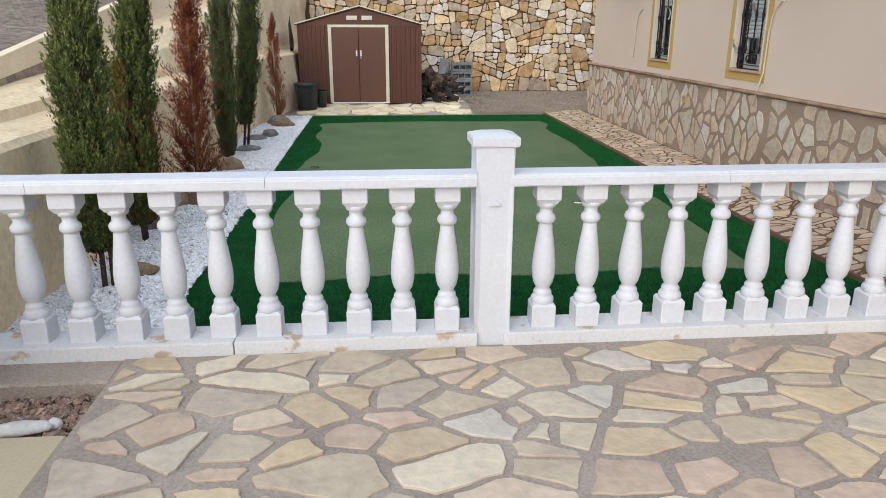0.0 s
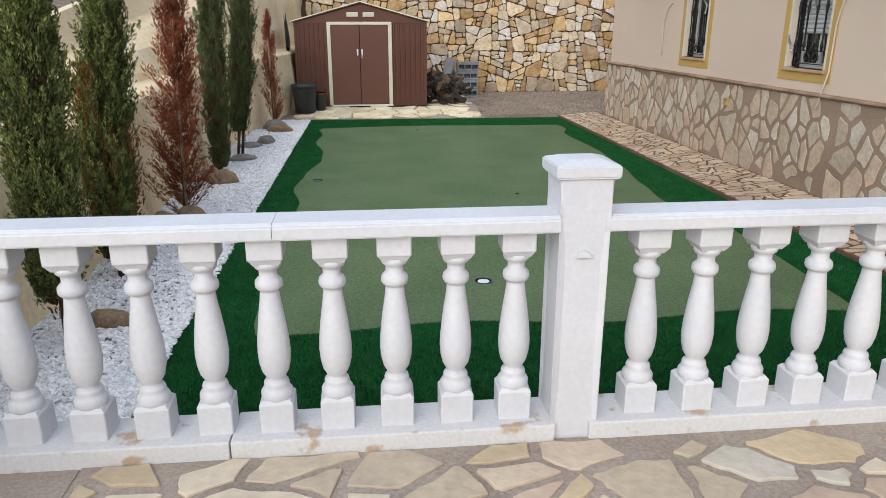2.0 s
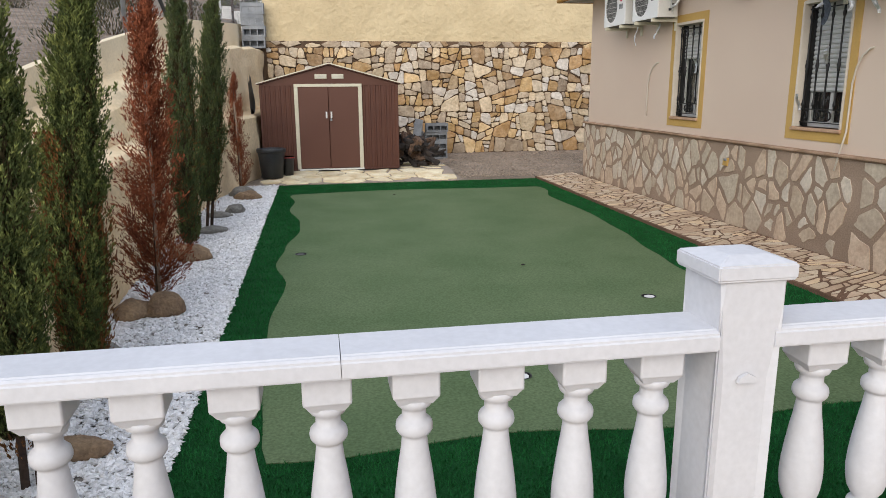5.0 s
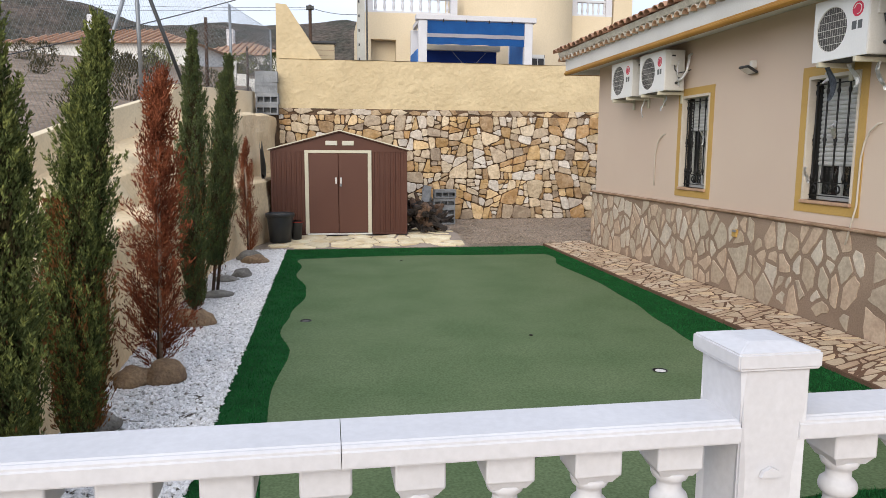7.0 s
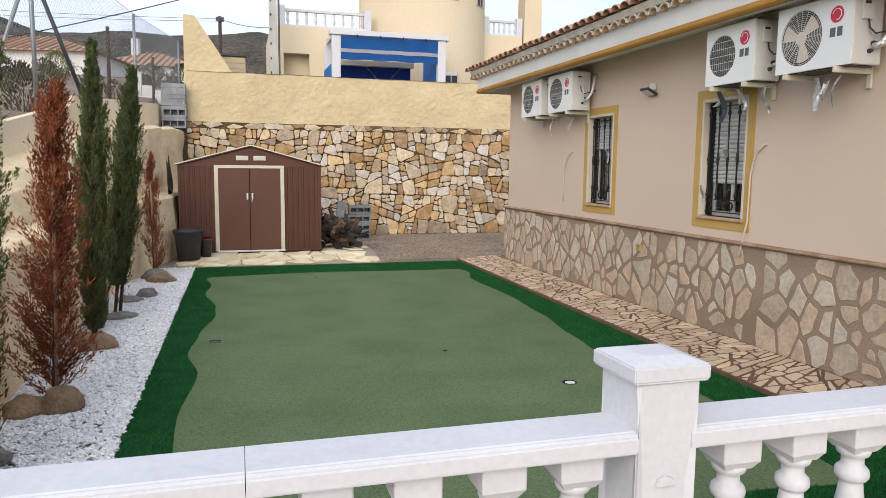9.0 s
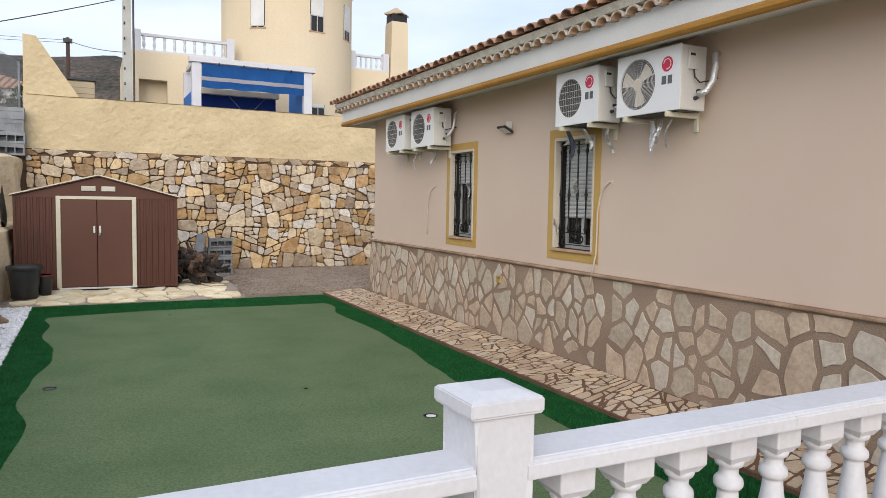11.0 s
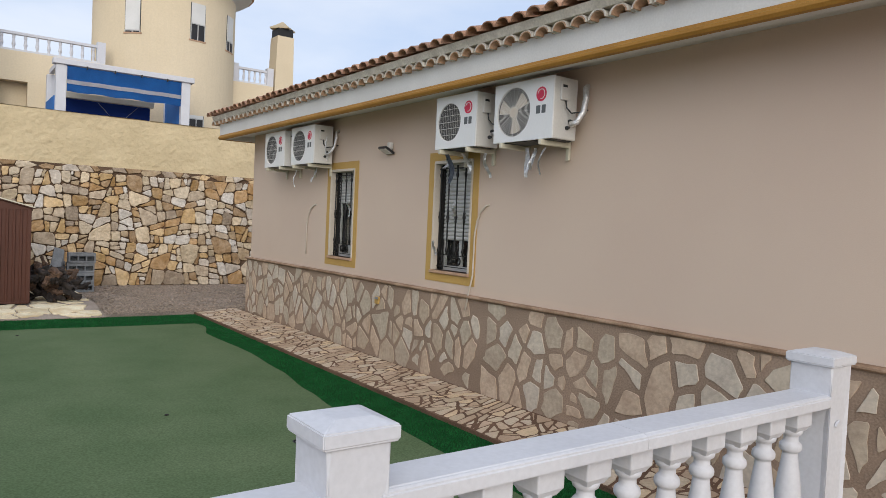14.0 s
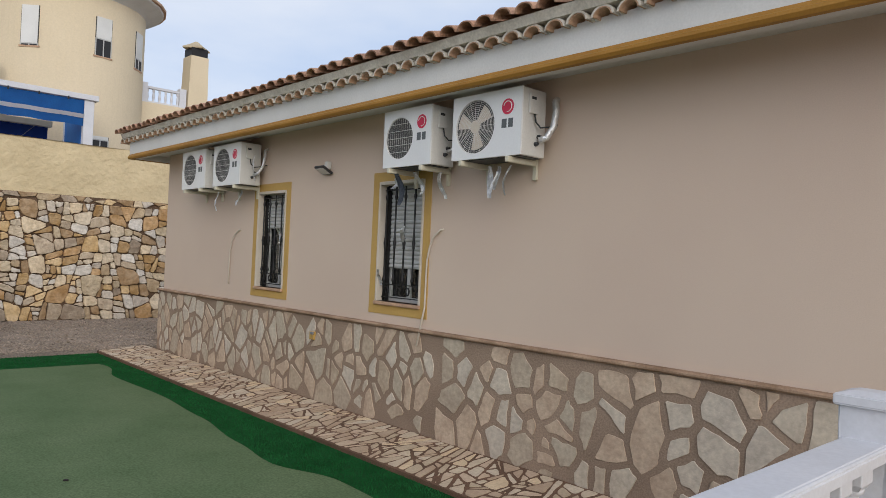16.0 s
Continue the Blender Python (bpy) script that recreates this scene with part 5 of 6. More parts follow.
def tufts(rng, count, each, height, radius_at, start, lean, bow, size):
    """Upright feathery tufts round a tall crown; gives the older sprays and, towards the tips, the fresh ones."""
    old, fresh = ([], []), ([], [])
    phase = rng.random() * 50
    for k in range(count):
        u = start + (1 - start) * rng.random() ** 1.1
        a = rng.uniform(0, 2 * math.pi)
        out = Vector((math.cos(a), math.sin(a), 0))
        n = noise.fractal(Vector((out.x * 2.0 + phase, out.y * 2.0, u * height * 1.7)), 1.0, 2.0, 3)
        if n < -0.45:
            continue
        R = radius_at(u) * (0.84 + 0.42 * n)
        p = out * R * (0.45 + 0.5 * math.sqrt(rng.random())) + Vector((lean[0] * u ** bow, lean[1] * u ** bow, u * height))
        d = (Vector((0, 0, 1)) + out * rng.uniform(0.05, 0.55) + Vector((rng.uniform(-0.2, 0.2), rng.uniform(-0.2, 0.2), 0))).normalized()
        length = size * rng.uniform(0.7, 1.5) * (0.55 + 0.45 * min(1, radius_at(u) / 0.12))
        for q in range(each):
            s = rng.random()
            wide = length * 0.24 * (1.05 - s)
            c = p + d * length * s + Vector((rng.uniform(-1, 1), rng.uniform(-1, 1), rng.uniform(-0.5, 0.5))) * wide
            e = (d + Vector((rng.uniform(-0.7, 0.7), rng.uniform(-0.7, 0.7), rng.uniform(-0.3, 0.4)))).normalized()
            L = rng.uniform(0.012, 0.03)
            w = e.cross(Vector((rng.uniform(-1, 1), rng.uniform(-1, 1), rng.uniform(-1, 1)))).normalized() * L * rng.uniform(0.10, 0.19)
            verts, faces = fresh if s > 0.62 and rng.random() < 0.75 else old
            b = len(verts)
            verts += [tuple(c), tuple(c + e * L * 0.5 + w), tuple(c + e * L), tuple(c + e * L * 0.5 - w)]
            faces.append((b, b + 1, b + 2, b + 3))
    return old, fresh


def cypress(at, height, radius, start, seed, count, label, lean=(0, 0), brown=0.012, twin=False, leaf=None, bow=1, wisp=0.0):
    rng = random.Random(seed)
    leaf = leaf or M_LEAF
    t = thing("cypress_tree", at, label, "tree", "cypresses along the bank")
    def shape(u):
        low = min(1.0, 0.6 + (u - start) / 0.2 * 0.4) if u < start + 0.2 else 1.0
        top = (1 - max(0, u - 0.6) / 0.4) ** (0.75 + wisp)
        return radius * low * top + 0.014 if u < 0.999 else 0.014
    for k in range(2 if twin else 1):
        bm = bmesh.new()
        off = (0.05 * k, 0.03 * k)
        tube(bm, [(off[0] + lean[0] * q ** bow + 0.008 * math.sin(q * 9 + seed), off[1] + lean[1] * q ** bow, height * q) for q in steps(0, 0.93, 9)], 0.03 if not twin else 0.02, 8, 0.25)
        part("trunk", bm, M_BARK, t, smooth=True)
    bm = bmesh.new()
    for k in range(26):
        u = start + (0.9 - start) * k / 26
        a = rng.uniform(0, 6.28)
        R = shape(u) * 0.7
        z, lx, ly = u * height, lean[0] * u ** bow, lean[1] * u ** bow
        tube(bm, [(lx, ly, z), (lx + R * 0.6 * math.cos(a), ly + R * 0.6 * math.sin(a), z + 0.10), (lx + R * math.cos(a), ly + R * math.sin(a), z + 0.26)], 0.008, 5, 0.4)
    part("branchwork", bm, M_BARK, t)
    # shade inside the crown painted in: inner sprays darker than leaf and tips
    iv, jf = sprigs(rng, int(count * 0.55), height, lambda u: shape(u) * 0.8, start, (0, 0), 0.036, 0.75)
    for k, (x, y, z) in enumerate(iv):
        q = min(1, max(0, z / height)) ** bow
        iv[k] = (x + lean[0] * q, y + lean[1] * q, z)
    soup_part("inner_crown", iv, jf, M_INNER, t, "dry brown inner foliage, darkened as crown shade")
    old, fresh = tufts(rng, count // 24, 84, height, shape, start, lean, bow, 0.13)
    soup_part("crown", *old, leaf, t)
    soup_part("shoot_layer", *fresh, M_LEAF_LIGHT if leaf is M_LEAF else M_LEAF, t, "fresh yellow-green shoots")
    if brown:
        soup_part("dead_foliage", *sprigs(rng, int(count * brown), height * 0.62, lambda u: shape(u * 0.6) * 0.98, 0.12, lean if bow == 1 else (0.03, 0), 0.03, 0.9, 0.9), M_BROWNED, t, "browned dead sprays")
    return t


def dead_cypress(at, height, radius, seed, count, label, stake=True, lean=0.0):
    rng = random.Random(seed)
    t = thing("dead_cypress_tree", at, label, "tree", "cypresses along the bank")
    bm = bmesh.new()
    tube(bm, [(lean * q + 0.012 * math.sin(q * 7), 0.01 * math.cos(q * 5), height * q) for q in steps(0, 0.97, 10)], 0.022, 8, 0.25)
    part("trunk", bm, M_BARK, t, smooth=True)
    twigs, verts, faces = bmesh.new(), [], []
    for k in range(count):
        u = 0.04 + 0.93 * (k + rng.random()) / count
        a = rng.uniform(0, 2 * math.pi)
        R = radius * (0.55 + 0.6 * rng.random()) * (1.05 - 0.85 * u ** 1.6)
        z = u * height
        path = [Vector((math.cos(a), math.sin(a), 0)) * (R * q) + Vector((lean * u, 0, z + (0.45 * R + 0.16) * q ** 1.4)) for q in steps(0, 1, 5)]
        tube(twigs, path, 0.004, 4, 0.4, caps=False)
        for q in range(84):
            f = rng.uniform(0.15, 1.05) * 5
            i = min(4, int(f))
            p = path[i].lerp(path[i + 1], min(1, f - i)) + Vector((rng.uniform(-1, 1), rng.uniform(-1, 1), rng.uniform(-1, 1))) * 0.028
            d = ((path[i + 1] - path[i]).normalized() + Vector((rng.uniform(-0.9, 0.9), rng.uniform(-0.9, 0.9), rng.uniform(-0.5, 0.9)))).normalized()
            L = rng.uniform(0.018, 0.05)
            s = d.cross(Vector((rng.uniform(-1, 1), rng.uniform(-1, 1), rng.uniform(-1, 1)))).normalized() * L * 0.125
            b = len(verts)
            verts += [tuple(p), tuple(p + d * L * 0.5 + s), tuple(p + d * L), tuple(p + d * L * 0.5 - s)]
            faces.append((b, b + 1, b + 2, b + 3))
    part("branchwork", twigs, M_DEAD, t)
    soup_part("crown", verts, faces, M_DEAD, t)
    if stake:
        bm = bmesh.new()
        tube(bm, [(0.03, -0.03, 0.0), (0.02 + lean * 0.4, -0.035, height * 0.4), (lean * 0.82, -0.03, height * 0.82)], 0.013, 8)
        part("stake", bm, M_WOOD, t, "weathered cane stake", smooth=True)
    return t


cypress((-1.87, 5.23, TURF_Z), 2.25, 0.142, 0.12, 1, 32000, "dense green cypress with a bare lower trunk", lean=(0.07, 0.0), twin=True)
cypress((-1.94, 6.37, TURF_Z), 2.37, 0.143, 0.06, 2, 30000, "green cypress with browned patches near its foot", lean=(0.23, 0.02), brown=0.3, bow=2, wisp=0.25)
dead_cypress((-1.84, 7.78, TURF_Z), 2.22, 0.29, 3, 235, "dead reddish-brown cypress tied to a cane stake", lean=0.10)
cypress((-1.98, 10.12, TURF_Z), 2.90, 0.132, 0.02, 4, 22000, "slim dark green cypress standing in white gravel", lean=(0.09, 0.0), brown=0.05, leaf=M_LEAF_BLUE, wisp=0.2)
cypress((-1.95, 11.2, TURF_Z), 2.80, 0.145, 0.12, 5, 24000, "slim dark green cypress with two thin bare trunks", lean=(0.28, 0.0), brown=0.03, twin=True, leaf=M_LEAF_BLUE, wisp=0.1)
dead_cypress((-1.82, 13.9, TURF_Z), 1.81, 0.19, 6, 90, "small dead brown cypress near the shed", stake=True)


def boulder(at, size, seed, material, label, group="stones at the feet of the trees"):
    bm = bmesh.new()
    bmesh.ops.create_icosphere(bm, subdivisions=3, radius=1)
    for v in bm.verts:
        n = noise.fractal(v.co * 1.3 + Vector((seed, 0, 0)), 1.0, 2.0, 4)
        c = v.co * (1 + 0.22 * n)
        v.co = Vector((c.x * size[0], c.y * size[1], max(c.z * size[2], -0.35 * size[2])))
    b = part("stone", bm, material, smooth=True)
    b.matrix_basis = pose(*at, 0, 0, (seed * 47) % 50 - 25)
    return tagged(b, label, "stone", group)


for k, (x, y, sx, sy, sz, mt, lb) in enumerate((
        (-1.99, 7.62, 0.14, 0.11, 0.10, M_ROCK, "rounded brown stone at the foot of a dead cypress"),
        (-1.76, 7.66, 0.14, 0.12, 0.14, M_ROCK, "pitted brown stone beside a dead cypress"),
        (-1.83, 9.45, 0.17, 0.12, 0.11, M_ROCK, "pale brown stone at the foot of a cypress"),
        (-1.84, 10.85, 0.17, 0.13, 0.05, M_ROCK_GREY, "flat grey stone in white gravel"),
        (-1.72, 12.2, 0.13, 0.12, 0.085, M_ROCK_GREY, "round grey stone in white gravel"),
        (-1.90, 11.9, 0.16, 0.12, 0.05, M_ROCK_GREY, "flat grey slab of stone in white gravel"),
        (-1.66, 13.45, 0.2, 0.15, 0.09, M_ROCK, "brown flat stone at the foot of a small dead cypress"),
        (-1.78, 13.75, 0.2, 0.12, 0.11, M_ROCK_GREY, "grey stone behind a brown one"),
        (-1.73, 5.5, 0.16, 0.085, 0.06, M_ROCK, "rusty brown elongated stone in white gravel"),
        (-1.95, 6.75, 0.12, 0.1, 0.08, M_ROCK_GREY, "small grey stone beside a cypress"),
        (-1.98, 9.6, 0.11, 0.1, 0.1, M_ROCK, "dark brown stone behind a pale one"))):
    boulder((x, y, TURF_Z + 0.02 + 0.3 * sz), (sx, sy, sz), k + 1, mt, lb)
boulder((-1.55, 3.33, -0.06), (0.125, 0.055, 0.032), 21, M_ROCK_WHITE, "long white stone lying in the planter bed", "stones in the planter")
boulder((-1.43, 3.38, -0.075), (0.035, 0.03, 0.03), 23, M_ROCK_WHITE, "small white stone in the planter bed", "stones in the planter")


# ---- things: on the green ----
for k, (x, y, hole) in enumerate(((-0.78, 9.5, True), (2.07, 7.40, True), (0.59, 6.02, True), (0.61, 13.4, False), (1.35, 8.6, False))):
    if hole:
        c = thing("golf_cup", (x, y, TURF_Z + 0.007), "golf hole with a white plastic cup sunk in the green", "golf hole", "holes on the green")
        # flat cup: dark ring, and a dark disc at the first hole, painted as shade
        part("rim", lathe(bmesh.new(), [(0.056, 0.0), (0.062, 0.003), (0.054, 0.004), (0.052, 0.0)], 28), M_DARK, c, "dark ring painted as shade at the turf edge")
        part("well", lathe(bmesh.new(), [(0.042, 0.0), (0.042, 0.0022)], 28, (0, -0.009)), M_AC if k else M_WELL, c, "plastic cup")
    else:
        boulder((x, y, TURF_Z + 0.012), (0.02, 0.014, 0.008), 40 + k, M_BURNT, "dry dark leaf lying on the green", "leaves on the green")


# ---- things: beyond the walls ----
def far_window(parent, x, y, z, w, h, closed=0.6, turn=0.0):
    """A window with a roller shutter, in the parent's space, facing -y; a near-black panel stands for the recess's
    shade.
    """
    o = part("window", boxed(-w / 2 - 0.04, w / 2 + 0.04, -0.02, 0.06, -0.05, 0.0), M_TERRA, parent, "window with a half-lowered shutter")
    o.matrix_basis = pose(x, y, z, 0, 0, turn)
    part("recess_shade", boxed(-w / 2, w / 2, -0.012, 0.05, 0.0, h), M_DARK, o)
    part("frame", boxed(-w / 2, w / 2, -0.022, -0.012, h * (1 - closed) - 0.03, h * (1 - closed)), M_SHUTTER, o)
    part("shutter", boxed(-w / 2 + 0.02, w / 2 - 0.02, -0.03, -0.012, h * (1 - closed), h), M_EAVE, o, "pale roller shutter")
    for a in (-w / 2, -0.015, w / 2 - 0.03):
        part("mullion", boxed(a, a + 0.03, -0.024, -0.012, 0.0, h * (1 - closed)), M_SHUTTER, o)


def far_balustrade(parent, x0, x1, y, z, turn=0.0, count=8):
    b = part("balustrade", boxed(0, x1 - x0, -0.07, 0.07, 0.50, 0.58), M_WHITE, parent, "white roof balustrade")
    b.matrix_basis = pose(x0, y, z, 0, 0, turn)
    part("base", boxed(0, x1 - x0, -0.07, 0.07, 0, 0.07), M_WHITE, b)
    for a in (0, x1 - x0):
        part("pier", boxed(a - 0.12, a + 0.12, -0.12, 0.12, 0, 0.68), M_WHITE, b)
    for k in range(count):
        part("baluster", lathe(bmesh.new(), [(0.05, 0.07), (0.03, 0.12), (0.055, 0.22), (0.03, 0.38), (0.045, 0.42), (0.045, 0.5)], 8, ((k + 0.7) * (x1 - x0) / (count + 0.4), 0)), M_WHITE, b)


villa = thing("villa", (-0.45, 27, 2.6), "cream villa with a round tower and white roof balustrades", "house")
lower = part("wall", wall_with_holes(bmesh.new(), 0, 0.3, 1.35, 4.5, 0, 3.45, ((1.45, 2.3, 1.0, 2.8),)), M_FAR_YELLOW, villa)
lower.matrix_basis = Matrix(((0, 1, 0, 0), (1, 0, 0, 0), (0, 0, 1, 0), (0, 0, 0, 1)))
part("alcove", boxed(1.35, 2.4, 0.45, 0.5, 0.9, 2.9), M_FAR_YELLOW, villa, "shaded cream alcove")
part("side_wall", boxed(1.35, 4.5, 4.0, 4.3, 0, 3.45), M_FAR_YELLOW, villa)
part("side_wall", boxed(1.05, 1.35, 0.0, 4.3, 0, 3.45), M_FAR_YELLOW, villa)
part("terrace", boxed(1.05, 4.5, 0.0, 4.3, 3.45, 3.68), M_FAR_YELLOW, villa)
bm = bmesh.new()
N = 72
tw = [(6.65 + 2.35 * math.cos(2 * math.pi * k / N), 1.75 + 2.35 * math.sin(2 * math.pi * k / N)) for k in range(N)]
part("tower", prism(bm, tw, 0, 7.05, "z"), M_FAR_YELLOW, villa, "round cream tower", smooth=False)
part("tower_roof", lathe(bmesh.new(), [(2.9, 7.01), (3.0, 7.02), (3.0, 7.09), (2.6, 7.23), (0.05, 8.35)], 28, (6.65, 1.75)), M_TERRA, villa, "terracotta tower roof")
part("tower_eave", lathe(bmesh.new(), [(2.33, 6.65), (2.45, 6.73), (2.9, 6.95), (2.92, 7.005), (2.3, 7.01)], 28, (6.65, 1.75)), M_EAVE, villa, "white moulded tower eave")
for ang, closed in ((-129, 0.94), (-79, 0.55), (-41, 0.72)):
    c, s = math.cos(radians(ang)), math.sin(radians(ang))
    far_window(villa, 6.65 + 2.34 * c, 1.75 + 2.34 * s, 4.84, 0.52, 1.2, closed, ang + 90)
far_balustrade(villa, 1.4, 4.3, 0.15, 3.68, 0, 9)
part("wing", boxed(8.4, 10.4, 1.0, 5.0, 0, 4.0), M_FAR_YELLOW, villa, "lower cream wing")
far_balustrade(villa, 8.95, 10.3, 1.15, 4.0, 0, 6)
far_window(villa, 7.12, -0.6, 1.35, 0.5, 1.0, 0.1)
part("chimney", prism(bmesh.new(), [(10.37, 0), (11.27, 0), (11.17, 5.97), (10.52, 5.97)], 1.0, 1.7, "y"), M_FAR_YELLOW, villa, "tapering cream chimney")
part("chimney_grate", boxed(10.55, 11.14, 1.02, 1.68, 5.97, 6.27), M_BLACK, villa, "black chimney vent")
part("chimney_cap", lathe(bmesh.new(), [(0.52, 6.27), (0.52, 6.32), (0.28, 6.44), (0.05, 6.58)], 4, (10.84, 1.35)), M_SLAB, villa, "pale pointed chimney cap")

pergola = thing("pergola", (-0.45, 24.5, 2.68), "white steel pergola with blue awnings", "pergola")
for x, y in ((2.87, 0), (6.22, 0), (2.87, 2.0), (6.22, 2.0)):
    part("post", boxed(x - 0.13, x + 0.13, y - 0.1, y + 0.1, 0, 2.95, bevel=0.01), M_WHITE, pergola)
part("beam", boxed(2.66, 6.45, -0.16, 0.16, 2.95, 3.10, bevel=0.01), M_WHITE, pergola)
part("beam", boxed(3.0, 5.55, 0.9, 1.1, 2.20, 2.36), M_CREAM, pergola)
for x in (2.85, 6.22):
    part("beam", boxed(x - 0.06, x + 0.06, 0.16, 1.85, 2.95, 3.08), M_WHITE, pergola)
bm = sheet(bmesh.new(), steps(3.01, 6.08, 20), steps(0, 1, 6), lambda u, v: (u, -0.10 + 0.03 * v + 0.006 * math.sin(u * 9), 2.93 - 0.70 * v + 0.012 * v * v * math.sin(u * 7)))
bmesh.ops.solidify(bm, geom=bm.faces[:], thickness=0.01)
awn = part("awning", bm, M_BLUE, pergola, "bright blue awning with a white stripe")
bm = sheet(bmesh.new(), steps(3.01, 6.08, 20), (0.54, 0.70), lambda u, v: (u, -0.118 + 0.03 * v + 0.006 * math.sin(u * 9), 2.93 - 0.70 * v + 0.012 * v * v * math.sin(u * 7)))
bmesh.ops.solidify(bm, geom=bm.faces[:], thickness=0.004)
part("stripe", bm, M_WHITE, awn, "white stripe")
for x0, x1, y0, y1 in ((2.72, 2.75, 0.1, 1.9), (6.12, 6.15, 0.1, 1.9)):
    part("side_curtain", boxed(x0, x1, y0, y1, 1.3, 2.1 if x0 < 4 else 2.9), M_BLUE, pergola, "blue side curtain")
part("back_curtain", boxed(3.0, 5.5, 1.2, 1.23, 0.2, 2.3), M_NAVY, pergola, "deep blue back curtain")
for a, b in ((4.0, 4.55), (5.15, 4.6)):
    bm = bmesh.new()
    tube(bm, [(a, 1.15, 2.2), (b, 1.15, 1.62)], 0.008, 5)
    part("stay", bm, M_STEEL, pergola, "thin steel stay")
for k in range(4):
    bm = bmesh.new()
    tube(bm, [(3.5 + 0.72 * k, -0.17, 2.97), (3.5 + 0.72 * k, -0.17, 2.88)], 0.02, 6)
    part("hook", bm, M_BLACK, pergola)

locker = thing("garden_locker", (-0.82, 21.4, 3.42), "beige plastic garden locker with a dark lid", "storage box")
part("body", boxed(-0.52, 0.52, -0.3, 0.3, 0, 0.92, bevel=0.02), M_SLAB, locker)
for k in range(2):
    part("groove", boxed(-0.5, 0.5, -0.304, -0.298, 0.62 + 0.14 * k, 0.63 + 0.14 * k), M_WOOD, locker)
part("lid", boxed(-0.56, 0.56, -0.34, 0.34, 0.92, 0.98, bevel=0.015), M_PLASTIC, locker, "dark lid")
structure(part("ground_upper_terrace", boxed(-1.5, 15, 20.2, 32, 2.3, 2.62), M_SLAB), "upper terrace of the villa", "terrace")
structure(part("ground_locker_step", boxed(-1.5, 1.0, 20.2, 21.9, 2.62, 3.42), M_SLAB), "raised step behind the parapet", "terrace")

# utility poles and wires
pole = thing("utility_pole", (0.62, 26.0, 2.6), "grey concrete utility pole with foot holes", "utility pole")
bm = boxed(-0.145, 0.145, -0.11, 0.11, 0, 9.0)
for v in bm.verts:
    if v.co.z > 5:
        v.co.x *= 0.6
        v.co.y *= 0.6
part("shaft", bm, M_POLE, pole)
# foot holes as near-black boxes, coloured for the shade inside them
for k in range(16):
    part("step", boxed(-0.09, -0.05, -0.114, -0.09, 0.6 + 0.45 * k, 0.68 + 0.45 * k), M_DARK, pole)
bm = bmesh.new()
tube(bm, [(0.19, -0.05, 0), (0.18, -0.05, 5.2)], 0.03, 6)
part("cable_run", bm, M_PLASTIC, pole, "black cable down the pole")
wp = thing("wooden_pole", (-1.15, 34, 3.5), "dark wooden pole carrying thin wires", "utility pole")
bm = bmesh.new()
tube(bm, [(0, 0, 0), (0, 0, 4.3)], 0.085, 8, 0.8)
part("shaft", bm, M_BARK, wp, smooth=True)
part("insulator", boxed(-0.16, 0.16, -0.1, 0.1, 4.1, 4.25), M_PLASTIC, wp)


def wire(a, b, sag, r, label):
    a, b = Vector(a), Vector(b)
    bm = bmesh.new()
    tube(bm, [a.lerp(b, f) - Vector((0, 0, sag * 4 * f * (1 - f))) for f in steps(0, 1, 20)], r, 5)
    tagged(part("overhead_wire", bm, M_PLASTIC, smooth=True), label, "wire", "overhead wires")


wire((0.55, 26, 7.6), (-9.5, 17.4, 2.75), 0.22, 0.014, "twisted black overhead cable sagging across the lane")
wire((-1.15, 34, 7.7), (-40, 40, 10.3), 0.8, 0.008, "thin overhead wire against the sky")
wire((-1.15, 34, 7.6), (-40, 40, 9.8), 0.8, 0.008, "thin overhead wire against the sky")
wire((-1.15, 34, 7.7), (0.62, 26, 6.0), 0.1, 0.012, "thin overhead wire between two poles")

